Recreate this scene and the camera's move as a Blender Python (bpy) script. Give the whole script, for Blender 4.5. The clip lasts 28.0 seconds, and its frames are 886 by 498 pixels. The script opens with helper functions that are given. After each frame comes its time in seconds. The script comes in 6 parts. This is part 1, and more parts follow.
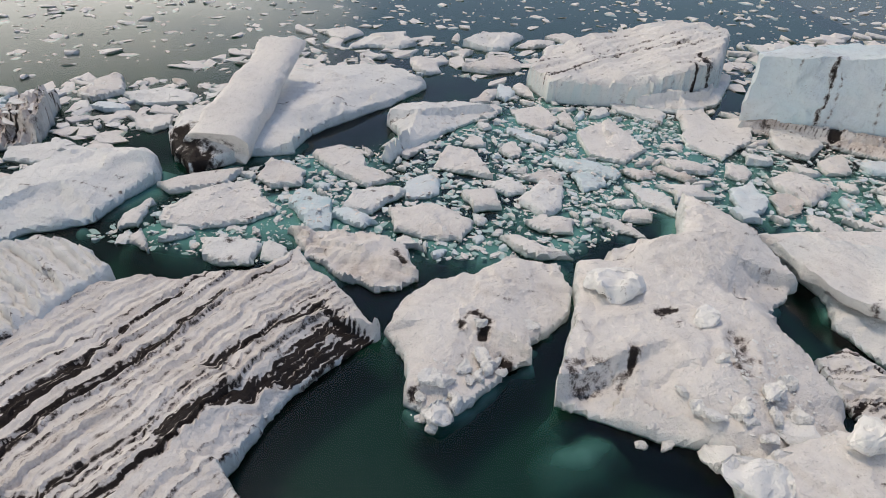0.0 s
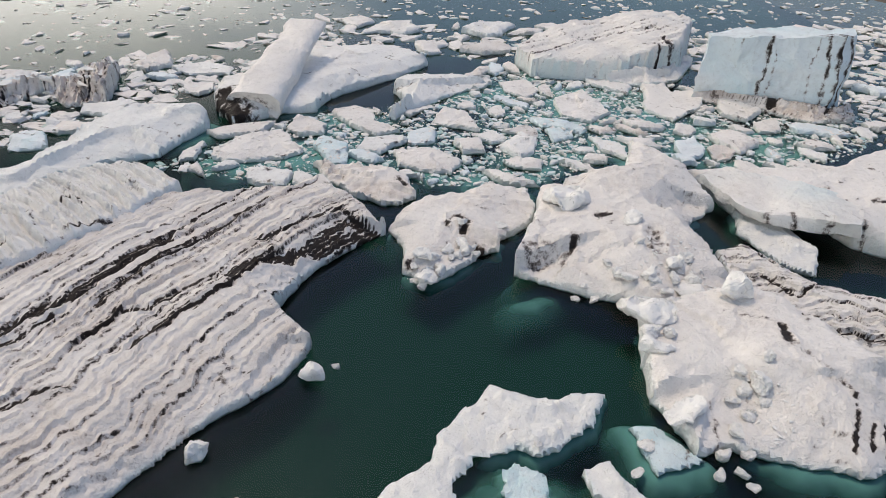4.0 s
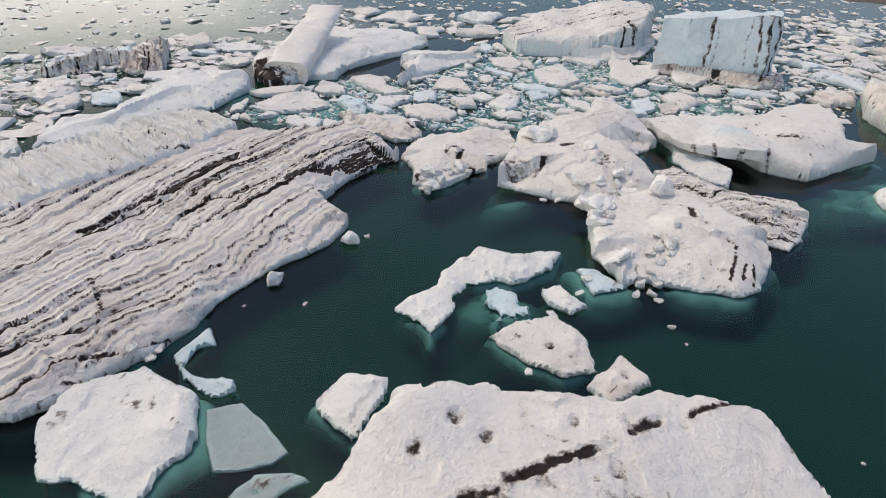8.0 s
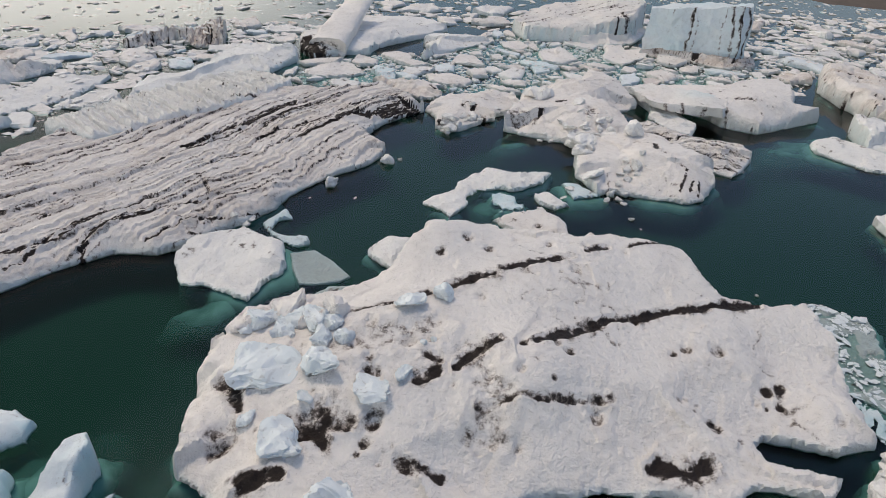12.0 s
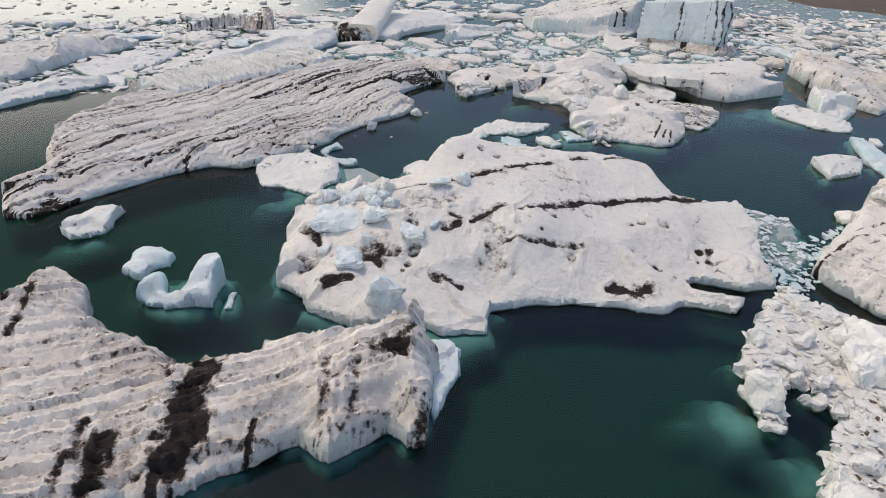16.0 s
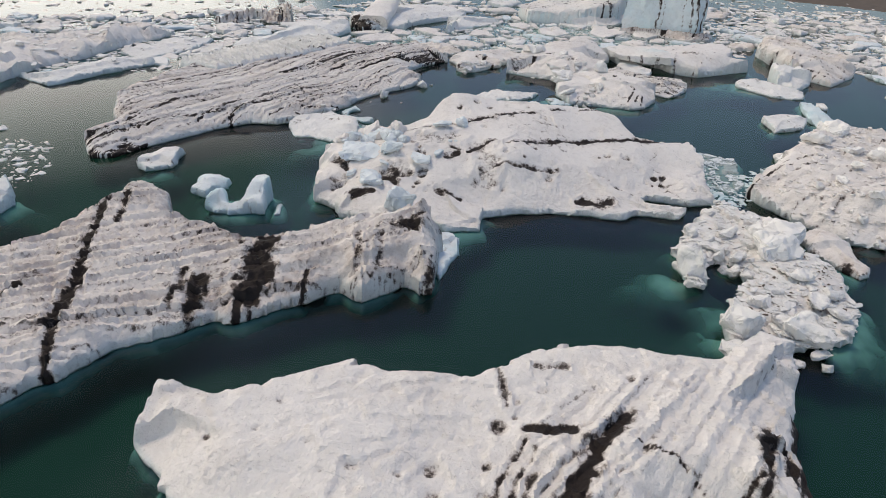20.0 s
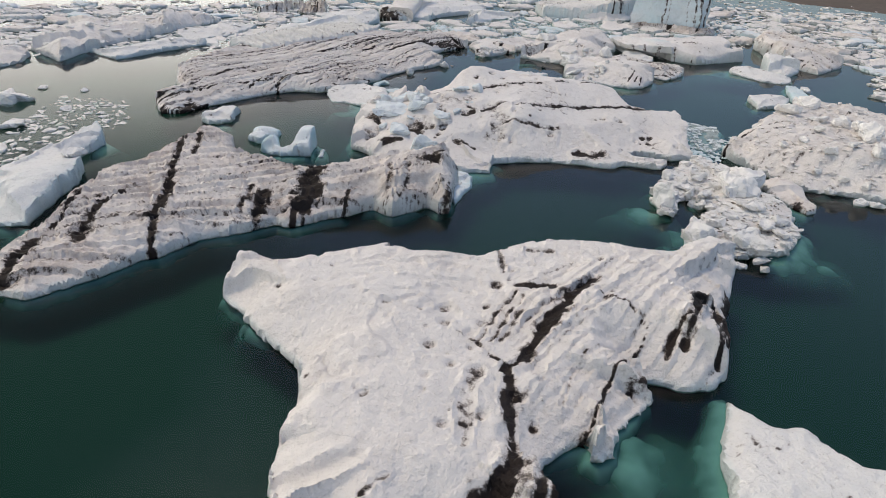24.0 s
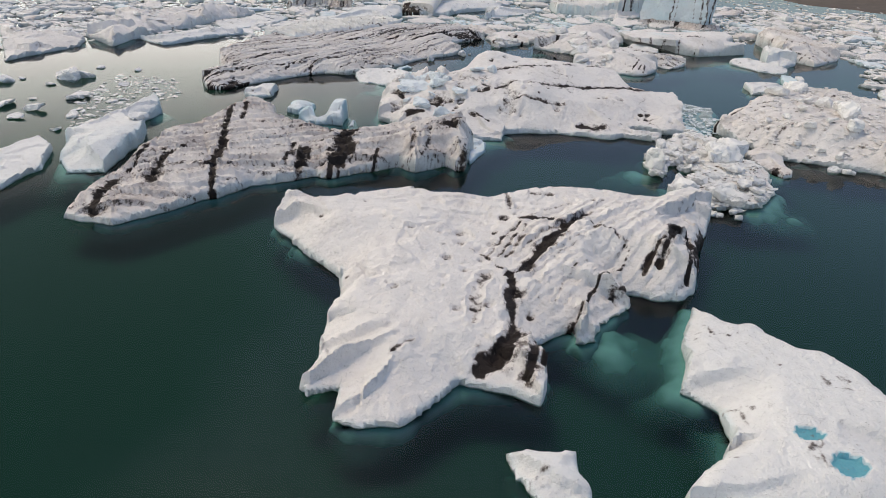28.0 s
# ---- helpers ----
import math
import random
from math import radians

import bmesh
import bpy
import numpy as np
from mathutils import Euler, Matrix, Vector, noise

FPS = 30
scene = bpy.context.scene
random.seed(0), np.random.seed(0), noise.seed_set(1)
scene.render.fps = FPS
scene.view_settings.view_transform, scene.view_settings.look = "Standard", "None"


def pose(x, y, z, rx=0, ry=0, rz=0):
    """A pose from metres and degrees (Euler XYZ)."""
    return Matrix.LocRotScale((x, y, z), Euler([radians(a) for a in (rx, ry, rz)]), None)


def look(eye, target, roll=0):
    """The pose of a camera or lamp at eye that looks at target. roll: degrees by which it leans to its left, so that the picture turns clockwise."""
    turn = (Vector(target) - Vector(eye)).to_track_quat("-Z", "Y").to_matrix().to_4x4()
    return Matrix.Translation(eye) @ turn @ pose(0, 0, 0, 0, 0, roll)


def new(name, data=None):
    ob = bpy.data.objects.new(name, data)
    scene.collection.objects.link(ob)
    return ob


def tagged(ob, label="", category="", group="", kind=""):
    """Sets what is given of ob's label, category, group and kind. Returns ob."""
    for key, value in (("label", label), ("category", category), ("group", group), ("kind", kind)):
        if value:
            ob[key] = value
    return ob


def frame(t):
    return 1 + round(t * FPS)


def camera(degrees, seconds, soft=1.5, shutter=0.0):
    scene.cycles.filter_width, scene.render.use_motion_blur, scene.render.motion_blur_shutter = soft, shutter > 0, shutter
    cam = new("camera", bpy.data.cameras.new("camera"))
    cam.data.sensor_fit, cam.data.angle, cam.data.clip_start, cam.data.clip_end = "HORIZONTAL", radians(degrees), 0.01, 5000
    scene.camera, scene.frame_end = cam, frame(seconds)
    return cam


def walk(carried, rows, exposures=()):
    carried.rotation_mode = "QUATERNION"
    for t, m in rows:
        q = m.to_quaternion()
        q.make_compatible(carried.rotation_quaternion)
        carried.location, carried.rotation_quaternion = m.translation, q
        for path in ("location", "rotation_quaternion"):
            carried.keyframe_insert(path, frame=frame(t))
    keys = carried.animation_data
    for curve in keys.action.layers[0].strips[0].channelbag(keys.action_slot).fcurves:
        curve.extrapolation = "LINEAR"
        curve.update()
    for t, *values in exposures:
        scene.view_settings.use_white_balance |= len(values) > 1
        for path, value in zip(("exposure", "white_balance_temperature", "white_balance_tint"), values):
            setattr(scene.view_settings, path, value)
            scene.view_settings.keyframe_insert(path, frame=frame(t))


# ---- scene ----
cam = camera(67.2, 28.0, soft=0.8)
PATH = [
    (0, (-0.03, -0.02, 28.90), (0.97, 16.74, 18.05), 2.36),
    (0.5, (-0.06, -0.89, 28.91), (0.94, 15.87, 18.05), 2.58),
    (1, (-0.01, -2.28, 28.94), (0.93, 14.50, 18.09), 2.77),
    (1.5, (0.08, -4.10, 28.99), (0.97, 12.70, 18.17), 2.92),
    (2, (0.19, -6.23, 29.07), (1.04, 10.59, 18.29), 2.99),
    (2.5, (0.33, -8.46, 29.20), (1.08, 8.39, 18.45), 2.99),
    (4.5, (0.99, -18.30, 30.23), (1.80, -1.43, 19.53), 2.22),
    (5, (1.00, -20.85, 30.45), (1.90, -3.97, 19.75), 2.09),
    (5.5, (0.93, -23.31, 30.61), (1.89, -6.43, 19.93), 2.03),
    (6, (0.80, -25.68, 30.72), (1.72, -8.77, 20.08), 2.03),
    (6.5, (0.61, -28.01, 30.78), (1.52, -11.08, 20.18), 2.09),
    (7, (0.39, -30.31, 30.80), (1.29, -13.35, 20.24), 2.20),
    (7.5, (0.17, -32.58, 30.80), (1.08, -15.60, 20.27), 2.33),
    (8, (-0.05, -34.84, 30.81), (0.82, -17.84, 20.31), 2.45),
    (8.5, (-0.26, -37.11, 30.81), (0.63, -20.09, 20.34), 2.55),
    (9, (-0.43, -39.42, 30.82), (0.42, -22.39, 20.38), 2.63),
    (9.5, (-0.57, -41.79, 30.83), (0.24, -24.73, 20.42), 2.69),
    (10, (-0.67, -44.21, 30.84), (0.09, -27.14, 20.45), 2.75),
    (10.5, (-0.75, -46.70, 30.83), (-0.08, -29.60, 20.47), 2.82),
    (11, (-0.84, -49.24, 30.82), (-0.21, -32.12, 20.49), 2.90),
    (11.5, (-0.96, -51.81, 30.79), (-0.37, -34.66, 20.51), 2.99),
    (12, (-1.07, -54.39, 30.74), (-0.52, -37.21, 20.51), 3.06),
    (12.5, (-1.18, -56.95, 30.69), (-0.66, -39.75, 20.50), 3.13),
    (14.5, (-1.41, -67.01, 30.29), (-1.20, -49.71, 20.26), 3.24),
    (15, (-1.50, -69.33, 30.16), (-1.30, -52.00, 20.17), 3.24),
    (15.5, (-1.60, -71.62, 30.02), (-1.42, -54.26, 20.09), 3.24),
    (16, (-1.68, -73.94, 29.89), (-1.53, -56.55, 20.01), 3.22),
    (16.5, (-1.73, -76.25, 29.77), (-1.59, -58.83, 19.94), 3.19),
    (17, (-1.71, -78.51, 29.67), (-1.61, -61.07, 19.88), 3.13),
    (17.5, (-1.65, -80.72, 29.59), (-1.59, -63.26, 19.83), 3.04),
    (18, (-1.55, -82.85, 29.51), (-1.49, -65.38, 19.78), 2.95),
    (18.5, (-1.43, -84.88, 29.41), (-1.42, -67.39, 19.70), 2.84),
    (19, (-1.31, -86.77, 29.30), (-1.30, -69.28, 19.61), 2.74),
    (19.5, (-1.20, -88.59, 29.15), (-1.20, -71.08, 19.49), 2.65),
    (20, (-1.12, -90.37, 28.99), (-1.13, -72.85, 19.35), 2.58),
    (20.5, (-1.04, -92.15, 28.82), (-1.14, -74.61, 19.22), 2.55),
    (21, (-0.96, -93.93, 28.67), (-1.12, -76.37, 19.09), 2.54),
    (21.5, (-0.87, -95.71, 28.52), (-1.12, -78.14, 18.97), 2.56),
    (23.5, (-0.45, -103.02, 28.15), (-0.98, -85.43, 18.65), 2.91),
    (24, (-0.38, -104.85, 28.11), (-0.93, -87.26, 18.62), 3.02),
    (24.5, (-0.33, -106.64, 28.08), (-0.94, -89.05, 18.59), 3.12),
    (25, (-0.28, -108.33, 28.05), (-1.11, -90.75, 18.56), 3.23),
    (25.5, (-0.23, -109.93, 28.02), (-1.27, -92.35, 18.53), 3.33),
    (26, (-0.16, -111.41, 27.96), (-1.20, -93.84, 18.48), 3.39),
    (26.5, (-0.07, -112.76, 27.87), (-1.13, -95.17, 18.41), 3.40),
    (27, (0.03, -113.94, 27.74), (-1.01, -96.34, 18.30), 3.37),
    (27.5, (0.15, -114.97, 27.57), (-0.88, -97.35, 18.16), 3.29),
    (28, (0.25, -115.86, 27.36), (-0.76, -98.22, 17.98), 3.19),
]
walk(cam, [(t, look(eye, target, roll)) for t, eye, target, roll in PATH],
     exposures=[(t, stops - 0.05, 7650, 9) for t, stops in ((0, -0.12), (2, -0.14), (5, 0.13), (8, 0.08), (10, -0.05), (11, -0.19), (12, -0.14), (15, -0.02), (17, 0.12), (19, 0.08), (20, -0.03), (25, -0.05), (28, 0.0))])

# ---- sky and light ----
SUN_UP, SUN_FROM = radians(66), radians(-40)
world = bpy.data.worlds.new("sky")
scene.world = world
world.use_nodes = True
wn, wl = world.node_tree.nodes, world.node_tree.links
wn.clear()
sky = wn.new("ShaderNodeTexSky")
sky.sky_type, sky.sun_disc, sky.sun_elevation, sky.sun_rotation = "NISHITA", False, SUN_UP, SUN_FROM
sky.dust_density, sky.ozone_density = 1.5, 1.5
sky_gain = wn.new("ShaderNodeMix")
sky_gain.data_type, sky_gain.blend_type = "RGBA", "MULTIPLY"
sky_gain.inputs[0].default_value = 1.0
sky_gain.inputs[7].default_value = (1.26, 1.38, 1.54, 1)
wl.new(sky.outputs[0], sky_gain.inputs[6])
# broken cloud over the whole dome
wco, wmap = wn.new("ShaderNodeTexCoord"), wn.new("ShaderNodeMapping")
wmap.inputs["Scale"].default_value = (1.0, 1.0, 2.0)
wmap.inputs["Location"].default_value = (3.1, 1.7, 0.4)
wl.new(wco.outputs["Generated"], wmap.inputs[0])
cloud = wn.new("ShaderNodeTexNoise")
cloud.inputs["Scale"].default_value, cloud.inputs["Detail"].default_value, cloud.inputs["Roughness"].default_value = 1.6, 7, 0.55
wl.new(wmap.outputs[0], cloud.inputs["Vector"])
cover = wn.new("ShaderNodeValToRGB")
cover.color_ramp.elements[0].position, cover.color_ramp.elements[1].position = 0.62, 0.80
# more cloud in the west and low down, clearer sky in the east
wdir = wn.new("ShaderNodeSeparateXYZ")
wl.new(wco.outputs["Generated"], wdir.inputs[0])
west = wn.new("ShaderNodeMath")
west.operation, west.inputs[1].default_value = "MULTIPLY_ADD", -0.85
wl.new(wdir.outputs[0], west.inputs[0])
wl.new(cloud.outputs[0], west.inputs[2])
wl.new(west.outputs[0], cover.inputs[0])
clouds = wn.new("ShaderNodeMix")
clouds.data_type = "RGBA"
# cloud is brighter towards the horizon
wsep, low = wn.new("ShaderNodeSeparateXYZ"), wn.new("ShaderNodeValToRGB")
wl.new(wco.outputs["Generated"], wsep.inputs[0])
wl.new(wsep.outputs[2], low.inputs[0])
low.color_ramp.elements[0].position, low.color_ramp.elements[0].color = 0.20, (1.02, 1.07, 1.16, 1)
low.color_ramp.elements[1].position, low.color_ramp.elements[1].color = 0.37, (0.085, 0.125, 0.16, 1)
cloud_gain = wn.new("ShaderNodeMix")
cloud_gain.data_type, cloud_gain.blend_type = "RGBA", "MULTIPLY"
cloud_gain.inputs[0].default_value, cloud_gain.inputs[7].default_value = 1.0, (24, 24, 24, 1)
wl.new(low.outputs[0], cloud_gain.inputs[6])
wl.new(cloud_gain.outputs[2], clouds.inputs[7])
wl.new(cover.outputs[0], clouds.inputs[0])
wl.new(sky_gain.outputs[2], clouds.inputs[6])
back = wn.new("ShaderNodeBackground")
back.inputs["Strength"].default_value = 0.112
wl.new(clouds.outputs[2], back.inputs[0])
wout = wn.new("ShaderNodeOutputWorld")
wl.new(back.outputs[0], wout.inputs[0])

sun_data = bpy.data.lights.new("sun", "SUN")
sun_data.energy, sun_data.angle, sun_data.color = 1.42, radians(14), (1.0, 0.90, 0.80)
sun = new("sun", sun_data)
sun.rotation_euler = (radians(90) - SUN_UP, 0, radians(180) - SUN_FROM)
scene.view_settings.exposure = 0.0

# ---- materials ----
def shader(name):
    mat = bpy.data.materials.new(name)
    mat.use_nodes = True
    nt = mat.node_tree
    return mat, nt, nt.nodes["Principled BSDF"]


def noise_node(nt, scale, detail=4, rough=0.55, stretch=None):
    co = nt.nodes.new("ShaderNodeTexCoord")
    tex = nt.nodes.new("ShaderNodeTexNoise")
    tex.inputs["Scale"].default_value, tex.inputs["Detail"].default_value, tex.inputs["Roughness"].default_value = scale, detail, rough
    if stretch:
        mp = nt.nodes.new("ShaderNodeMapping")
        mp.inputs["Scale"].default_value = stretch
        nt.links.new(co.outputs["Object"], mp.inputs[0])
        nt.links.new(mp.outputs[0], tex.inputs["Vector"])
    else:
        nt.links.new(co.outputs["Object"], tex.inputs["Vector"])
    return tex.outputs[0]


def ramp(nt, value, lo, hi, a=0.0, b=1.0):
    r = nt.nodes.new("ShaderNodeMapRange")
    r.interpolation_type = "SMOOTHSTEP"
    for n, v in zip(("From Min", "From Max", "To Min", "To Max"), (lo, hi, a, b)):
        r.inputs[n].default_value = v
    nt.links.new(value, r.inputs["Value"])
    return r.outputs[0]


def calc(nt, op, a, b):
    m = nt.nodes.new("ShaderNodeMath")
    m.operation = op
    for n, v in ((0, a), (1, b)):
        if isinstance(v, (int, float)):
            m.inputs[n].default_value = v
        else:
            nt.links.new(v, m.inputs[n])
    return m.outputs[0]


def blend(nt, fac, a, b):
    m = nt.nodes.new("ShaderNodeMix")
    m.data_type = "RGBA"
    for n, v in ((0, fac), (6, a), (7, b)):
        if isinstance(v, tuple):
            m.inputs[n].default_value = (*v, 1)
        elif isinstance(v, (int, float)):
            m.inputs[n].default_value = v
        else:
            nt.links.new(v, m.inputs[n])
    return m.outputs[2]


def field(nt, name):
    a = nt.nodes.new("ShaderNodeAttribute")
    a.attribute_name = name
    return a.outputs["Fac"]


def ice_material(name, white, dusty, blueness=0.0, dustiness=0.5, bump=0.82):
    mat, nt, p = shader(name)
    big, mid, fine = noise_node(nt, 0.22, 3), noise_node(nt, 1.6, 5, 0.6), noise_node(nt, 9.0, 4, 0.65)
    col = blend(nt, ramp(nt, mid, 0.35, 0.7, 0.0, 0.5), white, tuple(c * 0.9 for c in white))
    dust = calc(nt, "MULTIPLY", ramp(nt, big, 0.38, 0.68), ramp(nt, mid, 0.3, 0.75, 0.3, 1.0))
    dust = calc(nt, "MULTIPLY", dust, dustiness)
    dust = calc(nt, "ADD", dust, calc(nt, "MULTIPLY", field(nt, "dust"), ramp(nt, fine, 0.3, 0.7, 0.5, 1.0)))
    col = blend(nt, ramp(nt, dust, 0.0, 1.0), col, dusty)
    blue = calc(nt, "ADD", field(nt, "blue"), calc(nt, "MULTIPLY", ramp(nt, big, 0.5, 0.3), blueness))
    col = blend(nt, ramp(nt, blue, 0.0, 1.0), col, (0.50, 0.68, 0.72))
    col = blend(nt, ramp(nt, field(nt, "blue"), 1.2, 1.7), col, (0.13, 0.42, 0.50))
    specks = ramp(nt, noise_node(nt, 5.5, 5, 0.7), 0.62, 0.68, 0.0, 0.6)
    col = blend(nt, calc(nt, "MULTIPLY", specks, ramp(nt, big, 0.4, 0.65, 0.05, 1.0)), col, (0.25, 0.21, 0.185))
    pin = ramp(nt, noise_node(nt, 7.5, 2, 0.5), 0.63, 0.69, 0.0, 0.34)
    col = blend(nt, calc(nt, "MULTIPLY", pin, ramp(nt, mid, 0.42, 0.62, 0.0, 1.0)), col, (0.30, 0.26, 0.235))
    col = blend(nt, ramp(nt, noise_node(nt, 2.6, 6, 0.7), 0.54, 0.66, 0.0, 0.10), col, (0.50, 0.49, 0.49))
    seam = nt.nodes.new("ShaderNodeTexVoronoi")
    seam.feature = "DISTANCE_TO_EDGE"
    seam.inputs["Scale"].default_value = 0.42
    wob = nt.nodes.new("ShaderNodeMixRGB")
    wob.inputs[0].default_value = 0.55
    tc = nt.nodes.new("ShaderNodeTexCoord")
    cn = nt.nodes.new("ShaderNodeTexNoise")
    cn.inputs["Scale"].default_value, cn.inputs["Detail"].default_value = 0.9, 5
    nt.links.new(tc.outputs["Object"], cn.inputs["Vector"])
    nt.links.new(tc.outputs["Object"], wob.inputs[1])
    wob.blend_type = "ADD"
    nt.links.new(cn.outputs["Color"], wob.inputs[2])
    nt.links.new(wob.outputs[0], seam.inputs["Vector"])
    line = calc(nt, "MULTIPLY", ramp(nt, seam.outputs["Distance"], 0.018, 0.004), ramp(nt, mid, 0.5, 0.62, 0.0, 0.28))
    col = blend(nt, line, col, (0.34, 0.33, 0.33))
    grain = calc(nt, "ADD", calc(nt, "MULTIPLY", mid, 0.72), calc(nt, "MULTIPLY", fine, 0.28))
    grit = calc(nt, "ADD", field(nt, "dirt"), ramp(nt, grain, 0.34, 0.66, -0.32, 0.30))
    on = ramp(nt, field(nt, "dirt"), 0.02, 0.2)
    col = blend(nt, calc(nt, "MULTIPLY", ramp(nt, grit, 0.0, 0.6, 0.0, 0.75), on), col, (0.22, 0.16, 0.132))
    col = blend(nt, calc(nt, "MULTIPLY", ramp(nt, grit, 0.22, 0.7), on), col, (0.018, 0.011, 0.009))
    nt.links.new(col, p.inputs["Base Color"])
    p.inputs["Roughness"].default_value = 0.62
    p.inputs["Specular IOR Level"].default_value = 0.3
    crease = nt.nodes.new("ShaderNodeTexNoise")
    crease.noise_type, crease.normalize = "RIDGED_MULTIFRACTAL", False
    crease.inputs["Scale"].default_value, crease.inputs["Detail"].default_value, crease.inputs["Roughness"].default_value = 0.9, 5, 0.55
    nt.links.new(tc.outputs["Object"], crease.inputs["Vector"])
    mid = calc(nt, "ADD", mid, calc(nt, "MULTIPLY", crease.outputs[0], 0.035))
    h = calc(nt, "ADD", calc(nt, "ADD", mid, calc(nt, "MULTIPLY", noise_node(nt, 3.2, 6, 0.62), 0.6)), calc(nt, "MULTIPLY", fine, 0.25))
    b = nt.nodes.new("ShaderNodeBump")
    b.inputs["Strength"].default_value, b.inputs["Distance"].default_value = bump, 0.22
    nt.links.new(h, b.inputs["Height"])
    nt.links.new(b.outputs[0], p.inputs["Normal"])
    return mat


ICE = ice_material("weathered_ice", (0.84, 0.79, 0.755), (0.60, 0.52, 0.47), 0.0, 0.35)
ICE_CLEAN = ice_material("clean_ice", (0.845, 0.82, 0.795), (0.68, 0.63, 0.59), 0.08, 0.15)
ICE_BLUE = ice_material("blue_ice", (0.70, 0.78, 0.80), (0.60, 0.62, 0.62), 0.7, 0.1)
ICE_PALE = ice_material("pale_ice", (0.74, 0.78, 0.80), (0.60, 0.62, 0.62), 0.45, 0.05, 0.5)
ICE_GREY = ice_material("grey_ice", (0.36, 0.42, 0.42), (0.30, 0.33, 0.33), 0.3, 0.4, 0.8)
ICE_FACE = ice_material("shaded_block_ice", (0.70, 0.75, 0.78), (0.52, 0.52, 0.52), 0.25, 0.3, 0.6)
ICE_DUSTY = ice_material("dusty_ice", (0.82, 0.755, 0.71), (0.50, 0.41, 0.36), 0.0, 0.6, 0.6)


def submerged_material():
    mat, nt, p = shader("submerged_ice")
    pos = nt.nodes.new("ShaderNodeNewGeometry")
    sep = nt.nodes.new("ShaderNodeSeparateXYZ")
    nt.links.new(pos.outputs["Position"], sep.inputs[0])
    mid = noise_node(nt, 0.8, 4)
    # the water's dimming of light is painted in: turquoise darkens with depth
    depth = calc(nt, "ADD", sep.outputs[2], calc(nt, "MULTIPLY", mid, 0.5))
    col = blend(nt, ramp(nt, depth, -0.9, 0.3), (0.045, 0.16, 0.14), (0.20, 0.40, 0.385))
    nt.links.new(col, p.inputs["Base Color"])
    p.inputs["Roughness"].default_value = 0.9
    p.inputs["Specular IOR Level"].default_value = 0.0
    # silty water's haze is put into the alpha: deeper ice fades out
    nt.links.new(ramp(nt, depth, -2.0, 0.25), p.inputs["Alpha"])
    return mat


SUBMERGED = submerged_material()


def water_material():
    mat = bpy.data.materials.new("lagoon_water")
    mat.use_nodes = True
    nt = mat.node_tree
    nt.nodes.clear()
    out = nt.nodes.new("ShaderNodeOutputMaterial")
    clear, gloss, mix = nt.nodes.new("ShaderNodeBsdfTransparent"), nt.nodes.new("ShaderNodeBsdfGlossy"), nt.nodes.new("ShaderNodeMixShader")
    clear.inputs[0].default_value = (0.78, 0.92, 0.90, 1)
    gloss.inputs["Roughness"].default_value = 0.05
    fr = nt.nodes.new("ShaderNodeFresnel")
    fr.inputs["IOR"].default_value = 1.333
    nt.links.new(fr.outputs[0], mix.inputs[0])
    nt.links.new(clear.outputs[0], mix.inputs[1])
    nt.links.new(gloss.outputs[0], mix.inputs[2])
    nt.links.new(mix.outputs[0], out.inputs[0])
    return mat


def bed_material():
    mat, nt, p = shader("silty_depth")
    col = blend(nt, noise_node(nt, 0.05, 2), (0.009, 0.041, 0.030), (0.013, 0.051, 0.038))
    nt.links.new(col, p.inputs["Base Color"])
    p.inputs["Roughness"].default_value, p.inputs["Specular IOR Level"].default_value = 1.0, 0.0
    return mat


def shore_material():
    mat, nt, p = shader("shore_gravel")
    col = blend(nt, noise_node(nt, 0.3, 6, 0.65), (0.06, 0.045, 0.035), (0.16, 0.12, 0.095))
    nt.links.new(col, p.inputs["Base Color"])
    p.inputs["Roughness"].default_value = 0.95
    return mat

ASH = shore_material()

# ---- shapes ----
def lattice(ix, iy, seed):
    v = np.sin(ix * 127.1 + iy * 311.7 + seed * 74.7) * 43758.5453
    return v - np.floor(v)


def value_noise(x, y, seed):
    ix, iy = np.floor(x), np.floor(y)
    fx, fy = x - ix, y - iy
    fx, fy = fx * fx * (3 - 2 * fx), fy * fy * (3 - 2 * fy)
    a, b = lattice(ix, iy, seed), lattice(ix + 1, iy, seed)
    c, d = lattice(ix, iy + 1, seed), lattice(ix + 1, iy + 1, seed)
    return (a * (1 - fx) + b * fx) * (1 - fy) + (c * (1 - fx) + d * fx) * fy


def fbm(x, y, wave, octaves=4, seed=0, gain=0.5):
    """Fractal noise of about -1 to 1, its longest wave in metres."""
    total, weight, out = 0.0, 1.0, 0.0
    for k in range(octaves):
        out = out + weight * (2 * value_noise(x / wave + 17.3 * k, y / wave - 9.1 * k, seed + k) - 1)
        total, weight, wave = total + weight, weight * gain, wave / 2.03
    return out / total * 1.6


def inside_distance(x, y, outline):
    """Distance to the outline, positive inside it."""
    best, inside = np.full(x.shape, 1e9), np.zeros(x.shape, bool)
    for (ax, ay), (bx, by) in zip(outline, outline[1:] + outline[:1]):
        ex, ey = bx - ax, by - ay
        k = np.clip(((x - ax) * ex + (y - ay) * ey) / (ex * ex + ey * ey + 1e-9), 0, 1)
        best = np.minimum(best, np.hypot(x - ax - k * ex, y - ay - k * ey))
        inside ^= ((ay > y) != (by > y)) & (x < ex * (y - ay) / (ey + 1e-12) + ax)
    return np.where(inside, best, -best)


